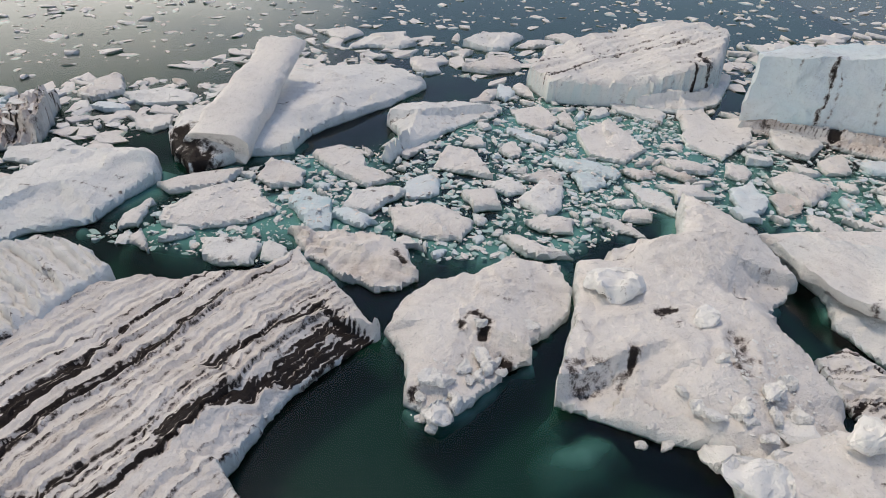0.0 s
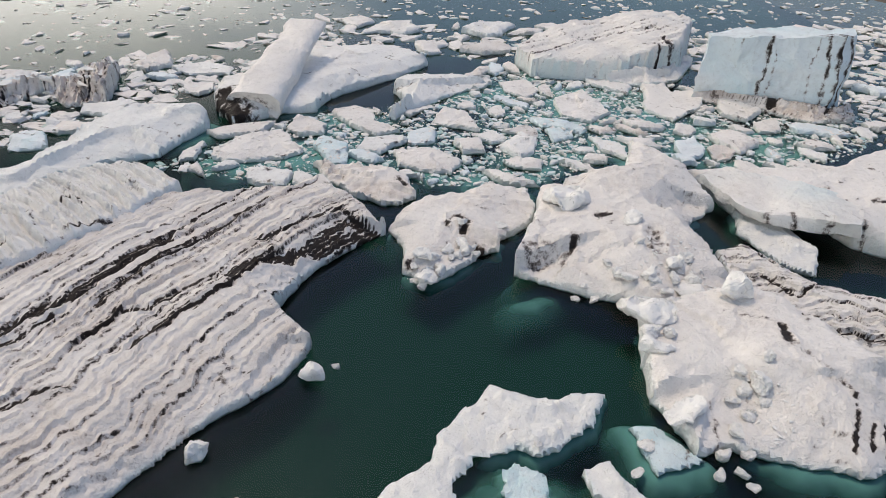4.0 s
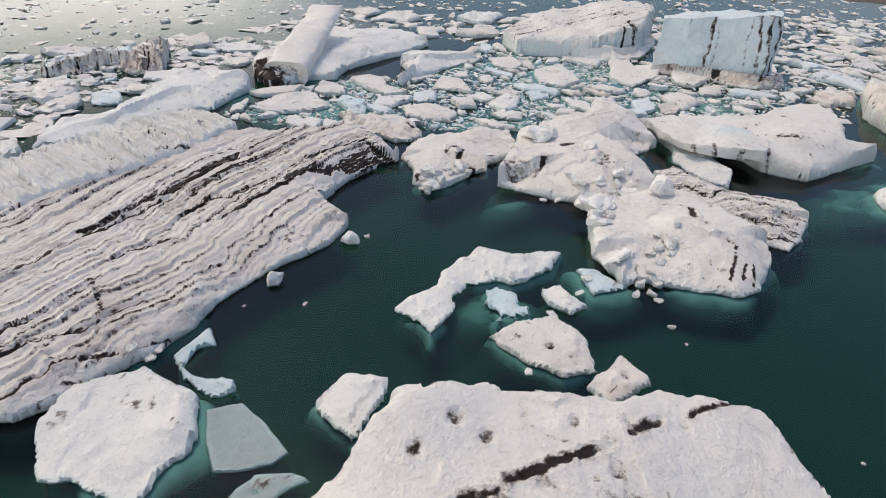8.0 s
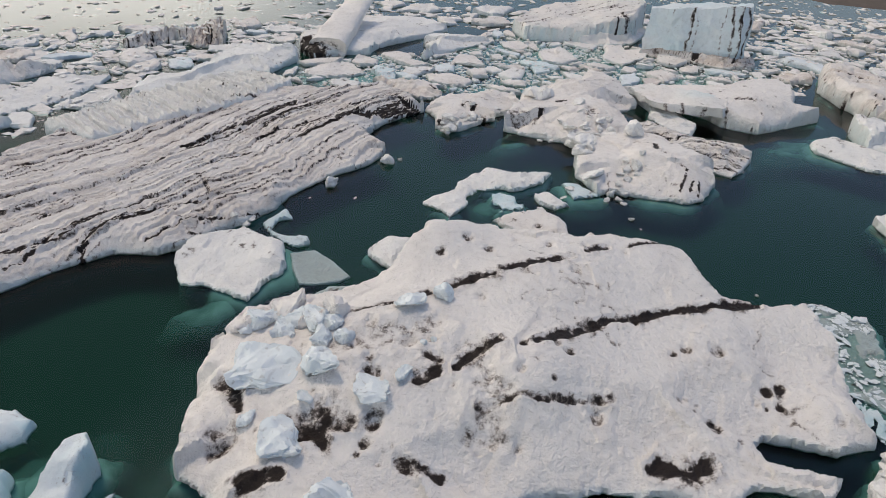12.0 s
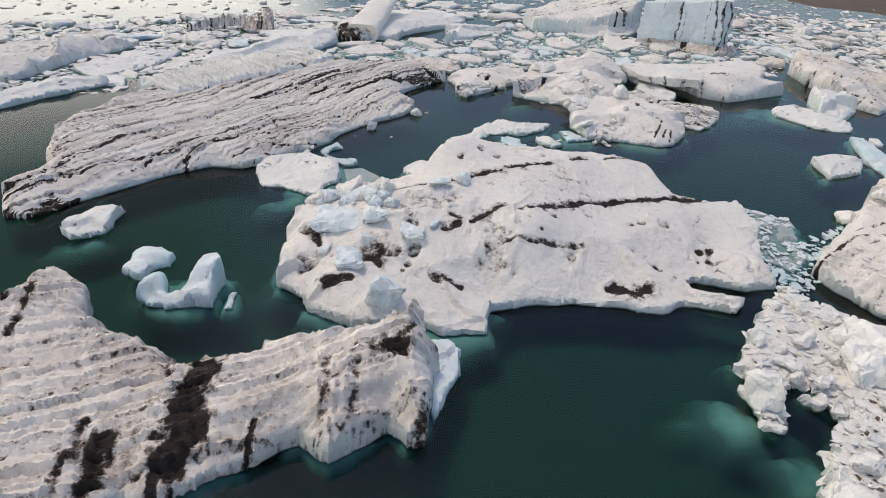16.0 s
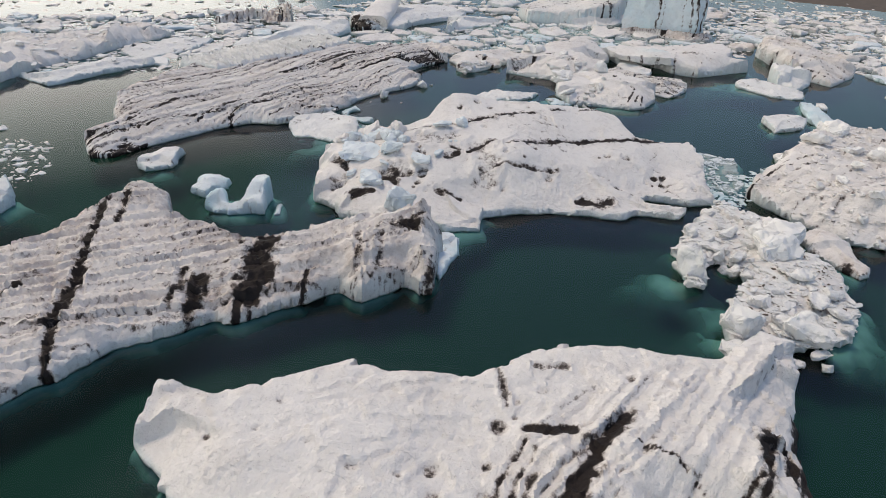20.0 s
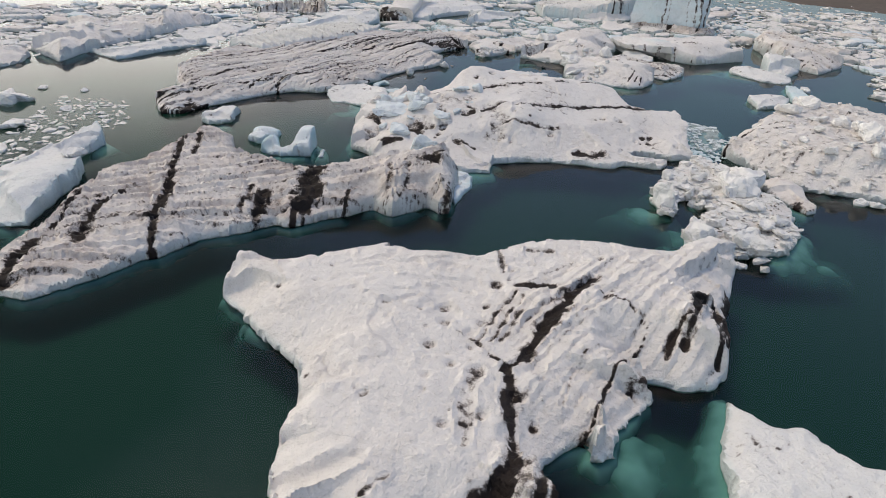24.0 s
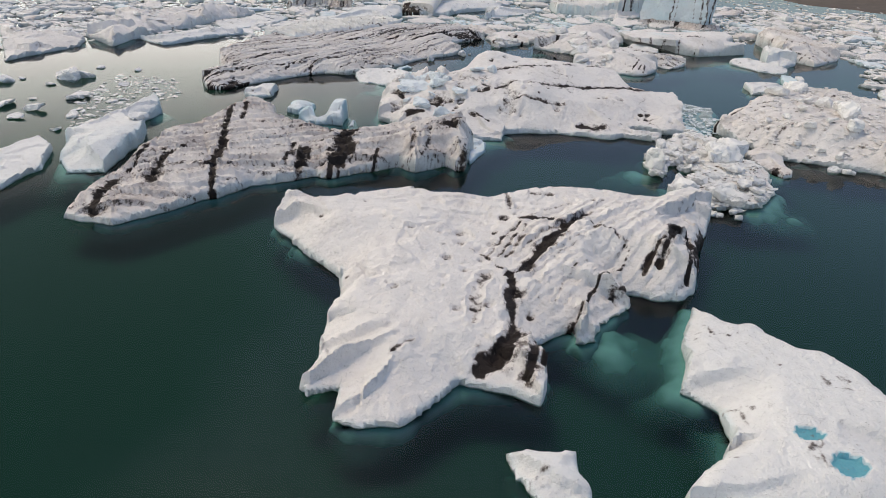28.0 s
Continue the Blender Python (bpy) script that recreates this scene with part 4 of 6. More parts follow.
tail_berg = floe("iceberg", [(-24.8, 67), (-23.8, 61.5), (-20.6, 56.8), (-18.4, 58.6), (-15.6, 61), (-12, 62), (-10.6, 66.8), (-5, 73), (-2.2, 76.2), (2, 82), (-3, 87), (-11, 85), (-14, 83), (-19, 74)],
     [(-22, 61, 3.0), (-19, 60, 2.2), (-13, 64, 1.6), (-8, 72, 2.0), (-3, 79, 1.6), (-9, 80, 2.2), (-15, 72, 2.4), (-20, 68, 2.4)],
     "white iceberg with a raised flat beam like a tail", material=ICE_CLEAN, edge=1.0, cliff=0.6, near=0.5, res=0.25, foot=2.0, rough=0.15, dust=0.1,
     bands=[([(-23, 61), (-21.5, 59.5), (-20.6, 58.4)], 2.0, 1.1)])
beam("raised_beam", tail_berg, (-18.9, 60.0, 1.3), (-14.8, 78.5, 6.4), 5.6, 2.8, ICE, "straight white beam of ice with a dark broken end")
floe("iceberg", [(-3.1, 69.7), (-1.6, 72.1), (1.5, 73.3), (6.4, 74.2), (10.1, 73.7), (6.3, 70.3), (3.1, 66.6), (1.2, 64.9), (-0.3, 63.1), (-2, 60), (-2.8, 60.5), (-0.5, 64)], [(0.1, 63.2, 2.1), (4.4, 64.5, 2.38), (7.8, 69.6, 1.4)], "white wing-shaped iceberg over dark water", material=ICE_CLEAN, edge=0.6, res=0.28)
floe("iceberg", [(-42.3, 34), (-42.2, 41.8), (-37.3, 42.4), (-35.2, 51.5), (-32, 58.1), (-26.9, 59.4), (-23.4, 57.9), (-22.8, 56.2), (-25.1, 51), (-25.8, 47.9), (-30.3, 46.4), (-33.4, 43.1), (-35.4, 39.7), (-39, 36.1)], [(-37.5, 34.9, 0.8), (-33.6, 36.6, 1.5), (-29.8, 40.6, 2), (-26.7, 44, 2.5), (-22.5, 45.6, 2.3), (-25.9, 44.5, 1.2)], "low bluish white iceberg with a smooth back", material=ICE_CLEAN, blue=0.2, res=0.3, rough=0.3, foot=3.0)
floe("iceberg", [(-54.1, 60.7), (-52.1, 60.1), (-49.7, 64), (-46.4, 65.9), (-41.4, 61.2), (-36.9, 62.9), (-39.5, 74.6), (-41, 69.9), (-45.3, 65.4), (-49.5, 60), (-52.4, 58.7)], [(-49, 62, 2), (-45, 65, 2.4), (-42, 66, 1.6), (-40, 68, 3.4), (-38, 66, 3.2)], "jagged brown iceberg with upright dark layers", material=ICE_DUSTY,
     strata=(100, 0.8, 1.3, 1.2), res=0.2, rough=0.3, facet=0.8, dust=0.3)
floe("iceberg", [(-22.3, -6.1), (-21.6, -2.7), (-17.4, -1.2), (-15.4, -2.5), (-13.2, -3.5), (-12.7, -7.7), (-13.7, -8.9), (-14, -11), (-14.7, -12), (-18.8, -9.9), (-20.8, -10.1)], [(-17.8, -7, 0.72), (-13.8, -7.7, 1.08), (-14.8, -10.6, 0.48)], "flat clean white ice pan", material=ICE_CLEAN, foot=3.0, res=0.22, tooth=0.15)
floe("ice_floe", [(-6.2, -3.9), (-4.2, -1.3), (-1.7, -1.6), (-1.5, -2.6), (-2.6, -5.5), (-3.5, -7.2), (-4.8, -6)], [(-3.5, -4.4, 0.65)], "small rounded white ice floe", "ice floe", ICE_CLEAN, foot=1.4)
floe("ice_floe", [(-1.8, 6), (-0.5, 7.5), (1.7, 9.2), (2.2, 11.1), (5.6, 15.2), (8.2, 14.2), (12.9, 14.5), (11.5, 11.6), (7.9, 9.2), (6.8, 10), (4.4, 9.1), (3.4, 7.6), (3.2, 5.7), (1.2, 2.6), (0.3, 4.5)], [(5.3, 10.2, 0.4), (7.6, 9.7, 0.35), (10.7, 11.5, 0.3), (1.2, 5.2, 0.38), (1.2, 3.6, 0.2)], "ragged melting white floe with a toothed edge", "ice floe", ICE_CLEAN, foot=0.7, fray=0.3, tooth=0.35, blue=0.1, res=0.2)
floe("ice_floe", [(5.2, 2.9), (7.6, 4.6), (10.7, 5.2), (12.7, 2.5), (12.8, -0.8), (10.3, -1.4), (7.8, -0.1)], [(8.6, 1.3, 0.6), (10.2, -1.1, 0.65)], "dusty floe with small dark pits", "ice floe", dust=0.25, foot=0.6, pits=[(9.6, 1.6, 0.5, 0.5), (11, 0.5, 0.35, 0.45), (8.6, 2.6, 0.3, 0.4)])
floe("ice_floe", [(11.6, -2.4), (14.5, 0.7), (16.1, -2.1), (12.8, -3.9)], [(13.5, -3.1, 0.7)], "small brownish pitted floe", "ice floe", ICE_DUSTY, foot=0.4, dust=0.2, pits=[(14.3, -1.6, 0.5, 0.8)])
floe("ice_floe", [(10, 8.5), (11.8, 9.2), (13.9, 6.4), (12, 5.4), (10.5, 7)], [(11.5, 6, 0.5)], "small lumpy white floe", "ice floe", ICE_CLEAN, foot=0.6, tooth=0.3)
floe("ice_floe", [(13.3, 12), (15.2, 11.9), (17.4, 9.3), (14.4, 8.4)], [(14.8, 9.5, 0.24)], "thin half-sunken bluish floe", "ice floe", ICE_BLUE, foot=1.8, blue=0.4, rim=0.4)
floe("ice_floe", [(5, 6.3), (6.5, 9.2), (8.2, 8.4), (8.6, 5.3), (6.3, 4.7)], [(6.8, 6.2, 0.25)], "half-sunken pale melting floe", "ice floe", ICE_BLUE, foot=1.4, blue=0.4, rim=0.3, fray=0.8)

# ---- icebergs of the second half ----
floe("iceberg", [(-7, -14.8), (-4, -12.9), (-1, -8.5), (3.7, -7.5), (6.8, -7.6), (10.6, -8.3), (13.8, -6.8), (17.8, -8), (19.6, -8.4), (21.4, -13.1), (24.3, -13.5), (28, -13.1), (28.7, -17.6), (27.4, -25.2), (24.6, -25.9), (20.5, -25.1), (19.3, -25.7), (19.7, -26.9), (23.6, -28.4), (22.5, -29.2), (18.1, -29), (16.4, -29.9), (12.1, -29.5), (8.5, -29.5), (6.3, -29.5), (2.8, -30.9), (2.3, -33.9), (-0.9, -34.6), (-3.2, -33.2), (-7.7, -34), (-11.7, -32.3), (-12.2, -30.6), (-14.6, -29.1), (-15.1, -22.6), (-14.8, -20.1), (-13.7, -17.9), (-10.9, -16)], [(-0.5, -9.5, 6.6), (5.8, -14, 5.4), (16.5, -9.5, 5.0), (19, -11, 4.2), (18.8, -16, 3.2), (-11.5, -17.8, 2.8), (-6, -15, 3.6), (24, -14, 3.0), (6.2, -22.4, 5.2), (-3.4, -18.5, 5.4), (-5.3, -22.3, 4.8), (10.5, -24.7, 3.3), (15.6, -20, 2.8), (-8.4, -22.7, 3.6), (-11, -26.8, 2), (24, -19.6, 1), (4, -31, 1.5), (-6, -30, 1.5), (20, -26, 0.5), (13, -28, 0.8), (2, -33, 0.8), (10, -10, 5.6)], "broad tilted white floe with dark pits and ash seams", res=0.17, near=0.9, edge=0.5, cliff=0.92, foot=2.5, rough=0.07, soil=0.08, dust=0.06, cracks=0.05,
     bands=[([(6.2, -21.4), (8.3, -20), (11.9, -17.5), (16.4, -16), (20.7, -14.6), (23.9, -14)], 0.4, 1.15),
            ([(4.6, -13.9), (7.7, -12.6), (10, -11.7)], 0.36, 1.0),
            ([(0.9, -15.8), (2.6, -15), (4, -14.5)], 0.44, 1.1),
            ([(11.4, -10.9), (13, -10)], 0.36, 0.8),
            ([(14.9, -9.5), (18.6, -7.8)], 0.2, 0.8),
            ([(-1.6, -17.5), (-0.6, -16.6)], 0.37, 0.9)] + [([(-6.4, -18.6), (-3.2, -18.4)], 0.24, 0.6),
            ([(2.5, -25.7), (3.8, -25.5), (6.8, -25.2), (10.6, -24.3)], 0.28, 0.6),
            ([(1.2, -23.4), (1.9, -22.5), (3.7, -21.5)], 0.43, 1.1),
            ([(-1.3, -24.4), (-0.2, -23.8)], 0.37, 1.1),
            ([(-0.7, -22.8), (-0, -23)], 0.4, 0.8),
            ([(-8.3, -27.7), (-7.3, -27.2), (-6.4, -28.2)], 0.56, 1.0)] + [([(-10.5, -30.7), (-8.5, -30.1)], 0.43, 1.0),
            ([(-12.8, -24.1), (-11.3, -25.6)], 0.62, 0.8),
            ([(-2.2, -29.2), (0.2, -29.5)], 0.37, 0.9),
            ([(-6.2, -27), (-5.2, -27.1)], 0.4, 1.0),
            ([(1.8, -27.3), (3.8, -27.3)], 0.56, 0.45),
            ([(12.7, -27.9), (14.6, -28.3), (15.7, -27.7)], 0.68, 1.0)] + [([(-13.4, -32.3), (-11.4, -33.3)], 0.5, 0.8),
            ([(-11.1, -34.9), (-8.4, -35.2)], 0.56, 0.5),
            ([(-9.1, -22.6), (-11.6, -23.9)], 0.72, 0.5),
            ([(-6.4, -21.9), (-3.1, -21.1), (-0.9, -20.1)], 1.28, 0.24),
            ([(1.9, -22.2), (3.5, -25), (3, -26.7)], 1.2, 0.22),
            ([(-10.5, -34.6), (-8.2, -34.5)], 0.8, 0.5)] + [([(-8.1, -27), (-6, -26.7)], 0.96, 0.6)],
     pits=small_pits([(-2, -30), (-12, -28), (-12, -22), (-2, -19), (6, -18), (8, -26), (2, -30)], 36, 8, 0.25, 0.6) + small_pits([(8, -28), (10, -18), (26, -16), (26, -24), (16, -27)], 22, 9, 0.2, 0.5) + small_pits([(-1, -16), (0, -10), (10, -9), (18, -10), (10, -15)], 16, 10, 0.25, 0.6) + [(15.6, -20, 0.48, 1), (16.7, -19.4, 0.48, 1), (21.6, -21.7, 0.45, 0.9), (22.8, -21.4, 0.45, 0.9), (22.2, -22.8, 0.42, 0.8), (19, -19.3, 0.75, 0.5), (17.1, -24.8, 0.75, 0.8), (9.5, -25.4, 0.6, 0.5), (5.3, -21.5, 0.52, 0.8), (2.8, -21.7, 0.45, 0.6), (1.1, -7.7, 0.75, 0.8), (3.8, -11.4, 0.52, 0.7), (20, -10.9, 0.6, 0.5), (7.5, -21.2, 0.45, 0.6), (13.8, -17.3, 0.45, 0.6), (8.2, -21.7, 0.45, 0.6), (25.4, -24.2, 0.6, 0.4), (0.1, -12.3, 0.45, 0.6), (2.9, -17, 0.45, 0.5), (-12.1, -27.5, 1.35, 0.6), (-3.7, -26.7, 0.75, 0.8), (-4, -24.1, 0.75, 0.9)])
floe("iceberg", [(-37, -64.5), (-37.5, -61.6), (-37.6, -56.9), (-37.1, -52), (-37.1, -44.1), (-34.8, -39.5), (-32.2, -33.8), (-30.3, -31.6), (-27.2, -33.4), (-25.7, -36), (-19.1, -39.7), (-17.6, -40.9), (-14.9, -40), (-9.4, -38.1), (-5.9, -38.5), (-3.4, -34.5), (-2.3, -35.2), (-1.9, -37.7), (-1.1, -38.6), (-1.8, -45.3), (-2.9, -45.7), (-4.2, -44.3), (-7.3, -47.2), (-9.2, -45.9), (-13.1, -48.6), (-16.2, -50.6), (-17.7, -50.3), (-20.2, -52.5), (-23.4, -54.3), (-25.4, -57.8), (-26.6, -58.3), (-29.8, -62.9), (-32.2, -65.2), (-34.6, -65)], [(-31, -32.6, 3.0), (-33.5, -37, 2.4), (-17.5, -41.9, 2.6), (-14.4, -43.7, 3), (-4.5, -39.6, 4.2), (-7.4, -46, 3.8), (-36.5, -58, 1.2), (-31, -50, 2), (-26, -45, 2.8), (-22, -52, 1.6), (-28, -37, 2.6), (-3, -44, 3), (-12, -49, 1.4), (-33, -40, 1.6)], "brown and white ridged iceberg with black ash streaks", material=ICE_DUSTY, res=0.18, rough=0.12, foot=0.8, dust=0.17, near=0.75, beach=3.2,
     strata=(26, 0.95, 0.6, 0.55), facet=0.08, bands=[([(-31.8, -36.3), (-30.2, -42.5), (-28.1, -49.3)], 0.5, 1.2),
            ([(-28.4, -48), (-27.4, -54)], 0.55, 1.2),
            ([(-27.3, -53.6), (-25.9, -57.7), (-25.1, -60.6)], 0.4, 1.1),
            ([(-15.7, -41.7), (-15.7, -45), (-15.3, -48.4)], 1.25, 1.5),
            ([(-16, -48.2), (-16.1, -50.7), (-16, -53.3)], 0.28, 1.3),
            ([(-15.1, -47.4), (-15.2, -50), (-15.1, -52)], 0.25, 1.2)] + [([(-19.9, -47.3), (-19.4, -50.6)], 0.6, 1.1),
            ([(-21.1, -48.6), (-20.8, -50.6)], 0.35, 0.8),
            ([(-12, -45.5), (-12.1, -48.2), (-12.1, -51.1)], 0.2, 1.2),
            ([(-32.9, -51.1), (-32.4, -55), (-31.8, -58.3)], 0.8, 1.2),
            ([(-32.1, -49.2), (-32.5, -50.3)], 0.35, 0.9),
            ([(-35.2, -58.5), (-34.9, -61.1), (-34.3, -63.8)], 0.7, 1.2)] + [([(-35, -56.2), (-36.4, -48.6)], 0.4, 1),
            ([(-5.4, -40.8), (-4, -40.6)], 0.75, 1.3),
            ([(-3.6, -39.8), (-3.1, -38.8)], 0.3, 0.9),
            ([(-6.2, -41.3), (-6.5, -44.5)], 0.4, 0.5),
            ([(-8.3, -41.5), (-8.1, -45.5)], 0.35, 0.5),
            ([(-2.3, -46.3), (-1.9, -44.2)], 0.6, 0.6)] + [([(-4.1, -39.9), (-3.6, -41.3)], 0.4, 0.7),
            ([(-11.5, -47.5), (-11.9, -48.8), (-12, -50.3)], 0.3, 1.2),
            ([(-19.3, -47), (-19, -49.8)], 0.6, 1),
            ([(-21, -46.5), (-20.6, -48.6)], 0.5, 0.8),
            ([(-28.3, -32.2), (-26.4, -33.9)], 0.4, 0.9),
            ([(-30.5, -34.4), (-29.3, -39.6)], 0.4, 0.8)] + [([(-18.6, -41.6), (-17.7, -42.6)], 0.35, 0.7)])
floe("iceberg", [(-18.2, -62.9), (-17.9, -59.6), (-12.9, -60), (-5.8, -57), (0.2, -58.5), (2.9, -56.9), (7.3, -54.6), (11.3, -53.8), (13.9, -54.7), (17, -55.5), (20.7, -52.9), (22.7, -53.9), (22.2, -56.6), (19.2, -63.4), (17.9, -68.5), (16.6, -69.8), (14.7, -70.4), (11.8, -69.5), (12.5, -71.6), (9.6, -74.5), (9.2, -76.6), (8.1, -77.3), (7.4, -76.9), (7.7, -75.6), (5.3, -77.5), (4.7, -78.4), (5.7, -80.9), (4.9, -83.8), (3, -83.1), (-0.1, -82.9), (-1.5, -84.9), (-3.4, -86.8), (-5.8, -87.4), (-7.3, -86.8), (-7.6, -84.2), (-9.4, -85.1), (-9.9, -84.4), (-9.1, -81.9), (-9.7, -80.9), (-10, -77.7), (-9.4, -74.6), (-10.4, -71), (-13.8, -67.9)], [(-15.5, -65.6, 2.55), (-10.1, -68.2, 2.89), (-4.9, -65.4, 3.06), (0.4, -65.4, 2.55), (5.7, -62.3, 3.06), (2.8, -70.2, 2.21), (9.8, -63.9, 3.57), (6.7, -73.8, 3.4), (13.7, -67.1, 3.5), (17.1, -66.5, 4.6), (17.9, -67.3, 3.4), (14.6, -71.7, 2.21), (10.2, -73.7, 2.04), (6.6, -77.5, 2.21), (2.8, -77.5, 1.87), (-4.7, -74.3, 2.72), (-3.5, -82.8, 2.89), (-6.7, -84.5, 2.21), (-5.1, -87.3, 1.53), (-1.9, -84.8, 2.21), (2.7, -82.8, 2.04), (4.2, -84.3, 1.36), (1.1, -84.2, 1.7), (-9, -85.1, 1.3), (-7.7, -79.5, 2.04)], "star-shaped white floe crossed by black ash seams", res=0.16, rough=0.17, strata=(50, 1.7, 0.42, 0.35), zone=[(3, -73), (2.5, -66), (7, -60), (14, -57.5), (20, -54), (24, -54), (19, -70), (10, -77), (5, -80)], facet=0.16, foot=1.6, soil=0.08, dust=0.04,
     bands=[([(9.1, -61.9), (7.1, -65), (5.6, -68)], 0.62, 1.4),
            ([(5.6, -67.8), (4.2, -70.5), (2.7, -72.3)], 0.5, 1.4),
            ([(2.7, -71.8), (2.9, -73.3), (3.3, -75.5), (3.4, -78.5)], 0.35, 1.2),
            ([(3.5, -78), (2.6, -79.6), (2, -81)], 0.5, 1.2),
            ([(3.3, -79), (2.1, -81), (1.2, -82.1)], 0.9, 1.4),
            ([(4.7, -79.4), (4.3, -81.2), (4, -82.4)], 0.45, 1.1)] + [([(5.5, -78.8), (5, -80.9)], 0.35, 1),
            ([(3.9, -63.8), (2.3, -66.8), (1, -69.6)], 0.2, 0.6),
            ([(4.5, -64.3), (3.1, -67.1), (2, -69.1)], 0.22, 0.55),
            ([(4.1, -66.4), (2.7, -68.9)], 0.35, 0.45),
            ([(4.4, -63), (5.3, -63.2), (6.3, -62.9)], 0.35, 1.1),
            ([(12.3, -67), (9.7, -71.8), (7.2, -76.3), (6.1, -78.8)], 0.13, 1.1)] + [([(8.5, -70), (6.1, -74.2)], 0.16, 0.4),
            ([(9.3, -64.1), (11.2, -65.3), (12.6, -66.5)], 0.08, 0.8),
            ([(17.8, -61.6), (16.2, -64.8), (15.1, -67.6)], 0.4, 1.2),
            ([(20.6, -59.9), (19.3, -63.5), (18, -67)], 0.55, 1.2),
            ([(18, -62.6), (17.7, -65.8), (17.2, -68.4)], 0.3, 1.1),
            ([(13.5, -68.2), (14.3, -66.9), (15.2, -66.3)], 0.3, 0.9)] + [([(11, -71.6), (12, -70.7), (13.1, -70.2)], 0.45, 0.8),
            ([(15.6, -71.4), (16.8, -70.5)], 0.45, 0.9),
            ([(13.7, -52.4), (14.6, -53.1), (16.2, -54.3)], 0.5, 1.1),
            ([(12.6, -52.5), (14.1, -54.7), (17.1, -53.6)], 0.25, 0.9),
            ([(0.8, -72.5), (0.6, -74.5), (0.5, -78.3)], 0.5, 0.4),
            ([(2.6, -57.5), (2.9, -60), (3.2, -61.3)], 0.25, 0.7)] + [([(4.8, -57.7), (6.6, -57.7)], 0.3, 0.6),
            ([(0, -68.4), (1.1, -69.5), (2.6, -71.5)], 0.18, 0.8),
            ([(-4.3, -82.1), (-3.7, -81.3), (-3.3, -81)], 0.25, 0.6),
            ([(6.7, -76.7), (7.8, -75.1), (8.2, -74.4)], 0.3, 0.5)], pits=small_pits([(-2, -78), (-3, -68), (1, -62), (8, -58), (12, -58), (5, -66), (3, -78)], 34, 4, 0.2, 0.6) + small_pits([(-15, -66), (-14, -61), (0, -59), (0, -66), (-6, -82)], 14, 6, 0.2, 0.45) + [(13, -71, 0.75, 0.7), (15.7, -73.1, 0.75, 0.9), (3.4, -74.1, 0.75, 0.9), (4.4, -75.7, 0.6, 0.7), (0.6, -69.8, 0.45, 0.6), (10, -64.7, 0.45, 0.5)])
floe("iceberg", [(17.1, -70.9), (19.6, -73.6), (20.7, -73.6), (22.8, -76.5), (24.1, -76.6), (26.2, -78.8), (26.9, -81), (27.7, -84.1), (27.2, -87.2), (24.4, -91.2), (19.2, -93.1), (14, -92.5), (11.7, -90.7), (13.4, -88.6), (14.6, -87.4), (15.8, -85.7), (15.8, -83.1), (13.9, -81.3), (14.9, -78.5), (15.3, -75.2)], [(16.1, -74.9, 1.12), (17.1, -80.4, 1.76), (19.2, -83.9, 2.08), (21.3, -86.4, 2.08), (16.4, -90.3, 1.76), (14.6, -82.6, 1.12)], "smooth clean white floe with blue melt holes", material=ICE_CLEAN, res=0.2, edge=1.2, foot=3.0, rough=0.1, facet=0.1, holes=[(19.3, -86.3, 0.8, 0.6), (20.8, -88.4, 0.9, 0.7)])
floe("ice_floe", [(2.7, -88.4), (3.5, -88.3), (5.5, -88.2), (6.7, -88.1), (6.6, -89.5), (7.4, -90.2), (7.2, -91.3), (4.7, -91.8), (3.5, -90.3)], [(4, -90.2, 1.12), (5.7, -89.7, 1.12), (5.2, -91.2, 0.56)], "small rounded white ice floe", "ice floe", ICE_CLEAN, foot=0.6, res=0.18)
floe("iceberg", [(-45.3, -51.5), (-47.2, -46.9), (-46.3, -38.2), (-45.2, -28.9), (-42.4, -32.7), (-43.5, -39), (-40.8, -40.6), (-39.6, -44), (-39.5, -47.5), (-39.2, -53.6), (-42.7, -54.8)], [(-40.3, -54.5, 1.92), (-39.3, -50.6, 2.4), (-41.7, -38.2, 1.92)], "long bluish white floe with a sharp crest", material=ICE_CLEAN, blue=0.2, foot=3.0)
floe("ice_floe", [(-48, -62), (-54.4, -53.5), (-52.1, -51.1), (-50.9, -45.7), (-48, -48.5), (-45.6, -54.1), (-46.3, -59.6)], [(-46.6, -57, 0.96)], "flat white drifting ice pan", "ice floe", ICE_CLEAN, foot=1.2)
floe("ice_floe", [(-27.4, -28.2), (-27.4, -25.6), (-26.3, -24.5), (-23.9, -25.2), (-23.7, -26.6), (-25, -27.2), (-25.6, -28.9)], [(-25.5, -26, 1.0), (-26.6, -27.6, 0.6)], "pale melting ice lump with turquoise feet", "ice floe", ICE_PALE, blue=0.25, foot=2.6, fray=0.4, res=0.13, rough=0.22, facet=0.3, near=0.4, beach=1.2)
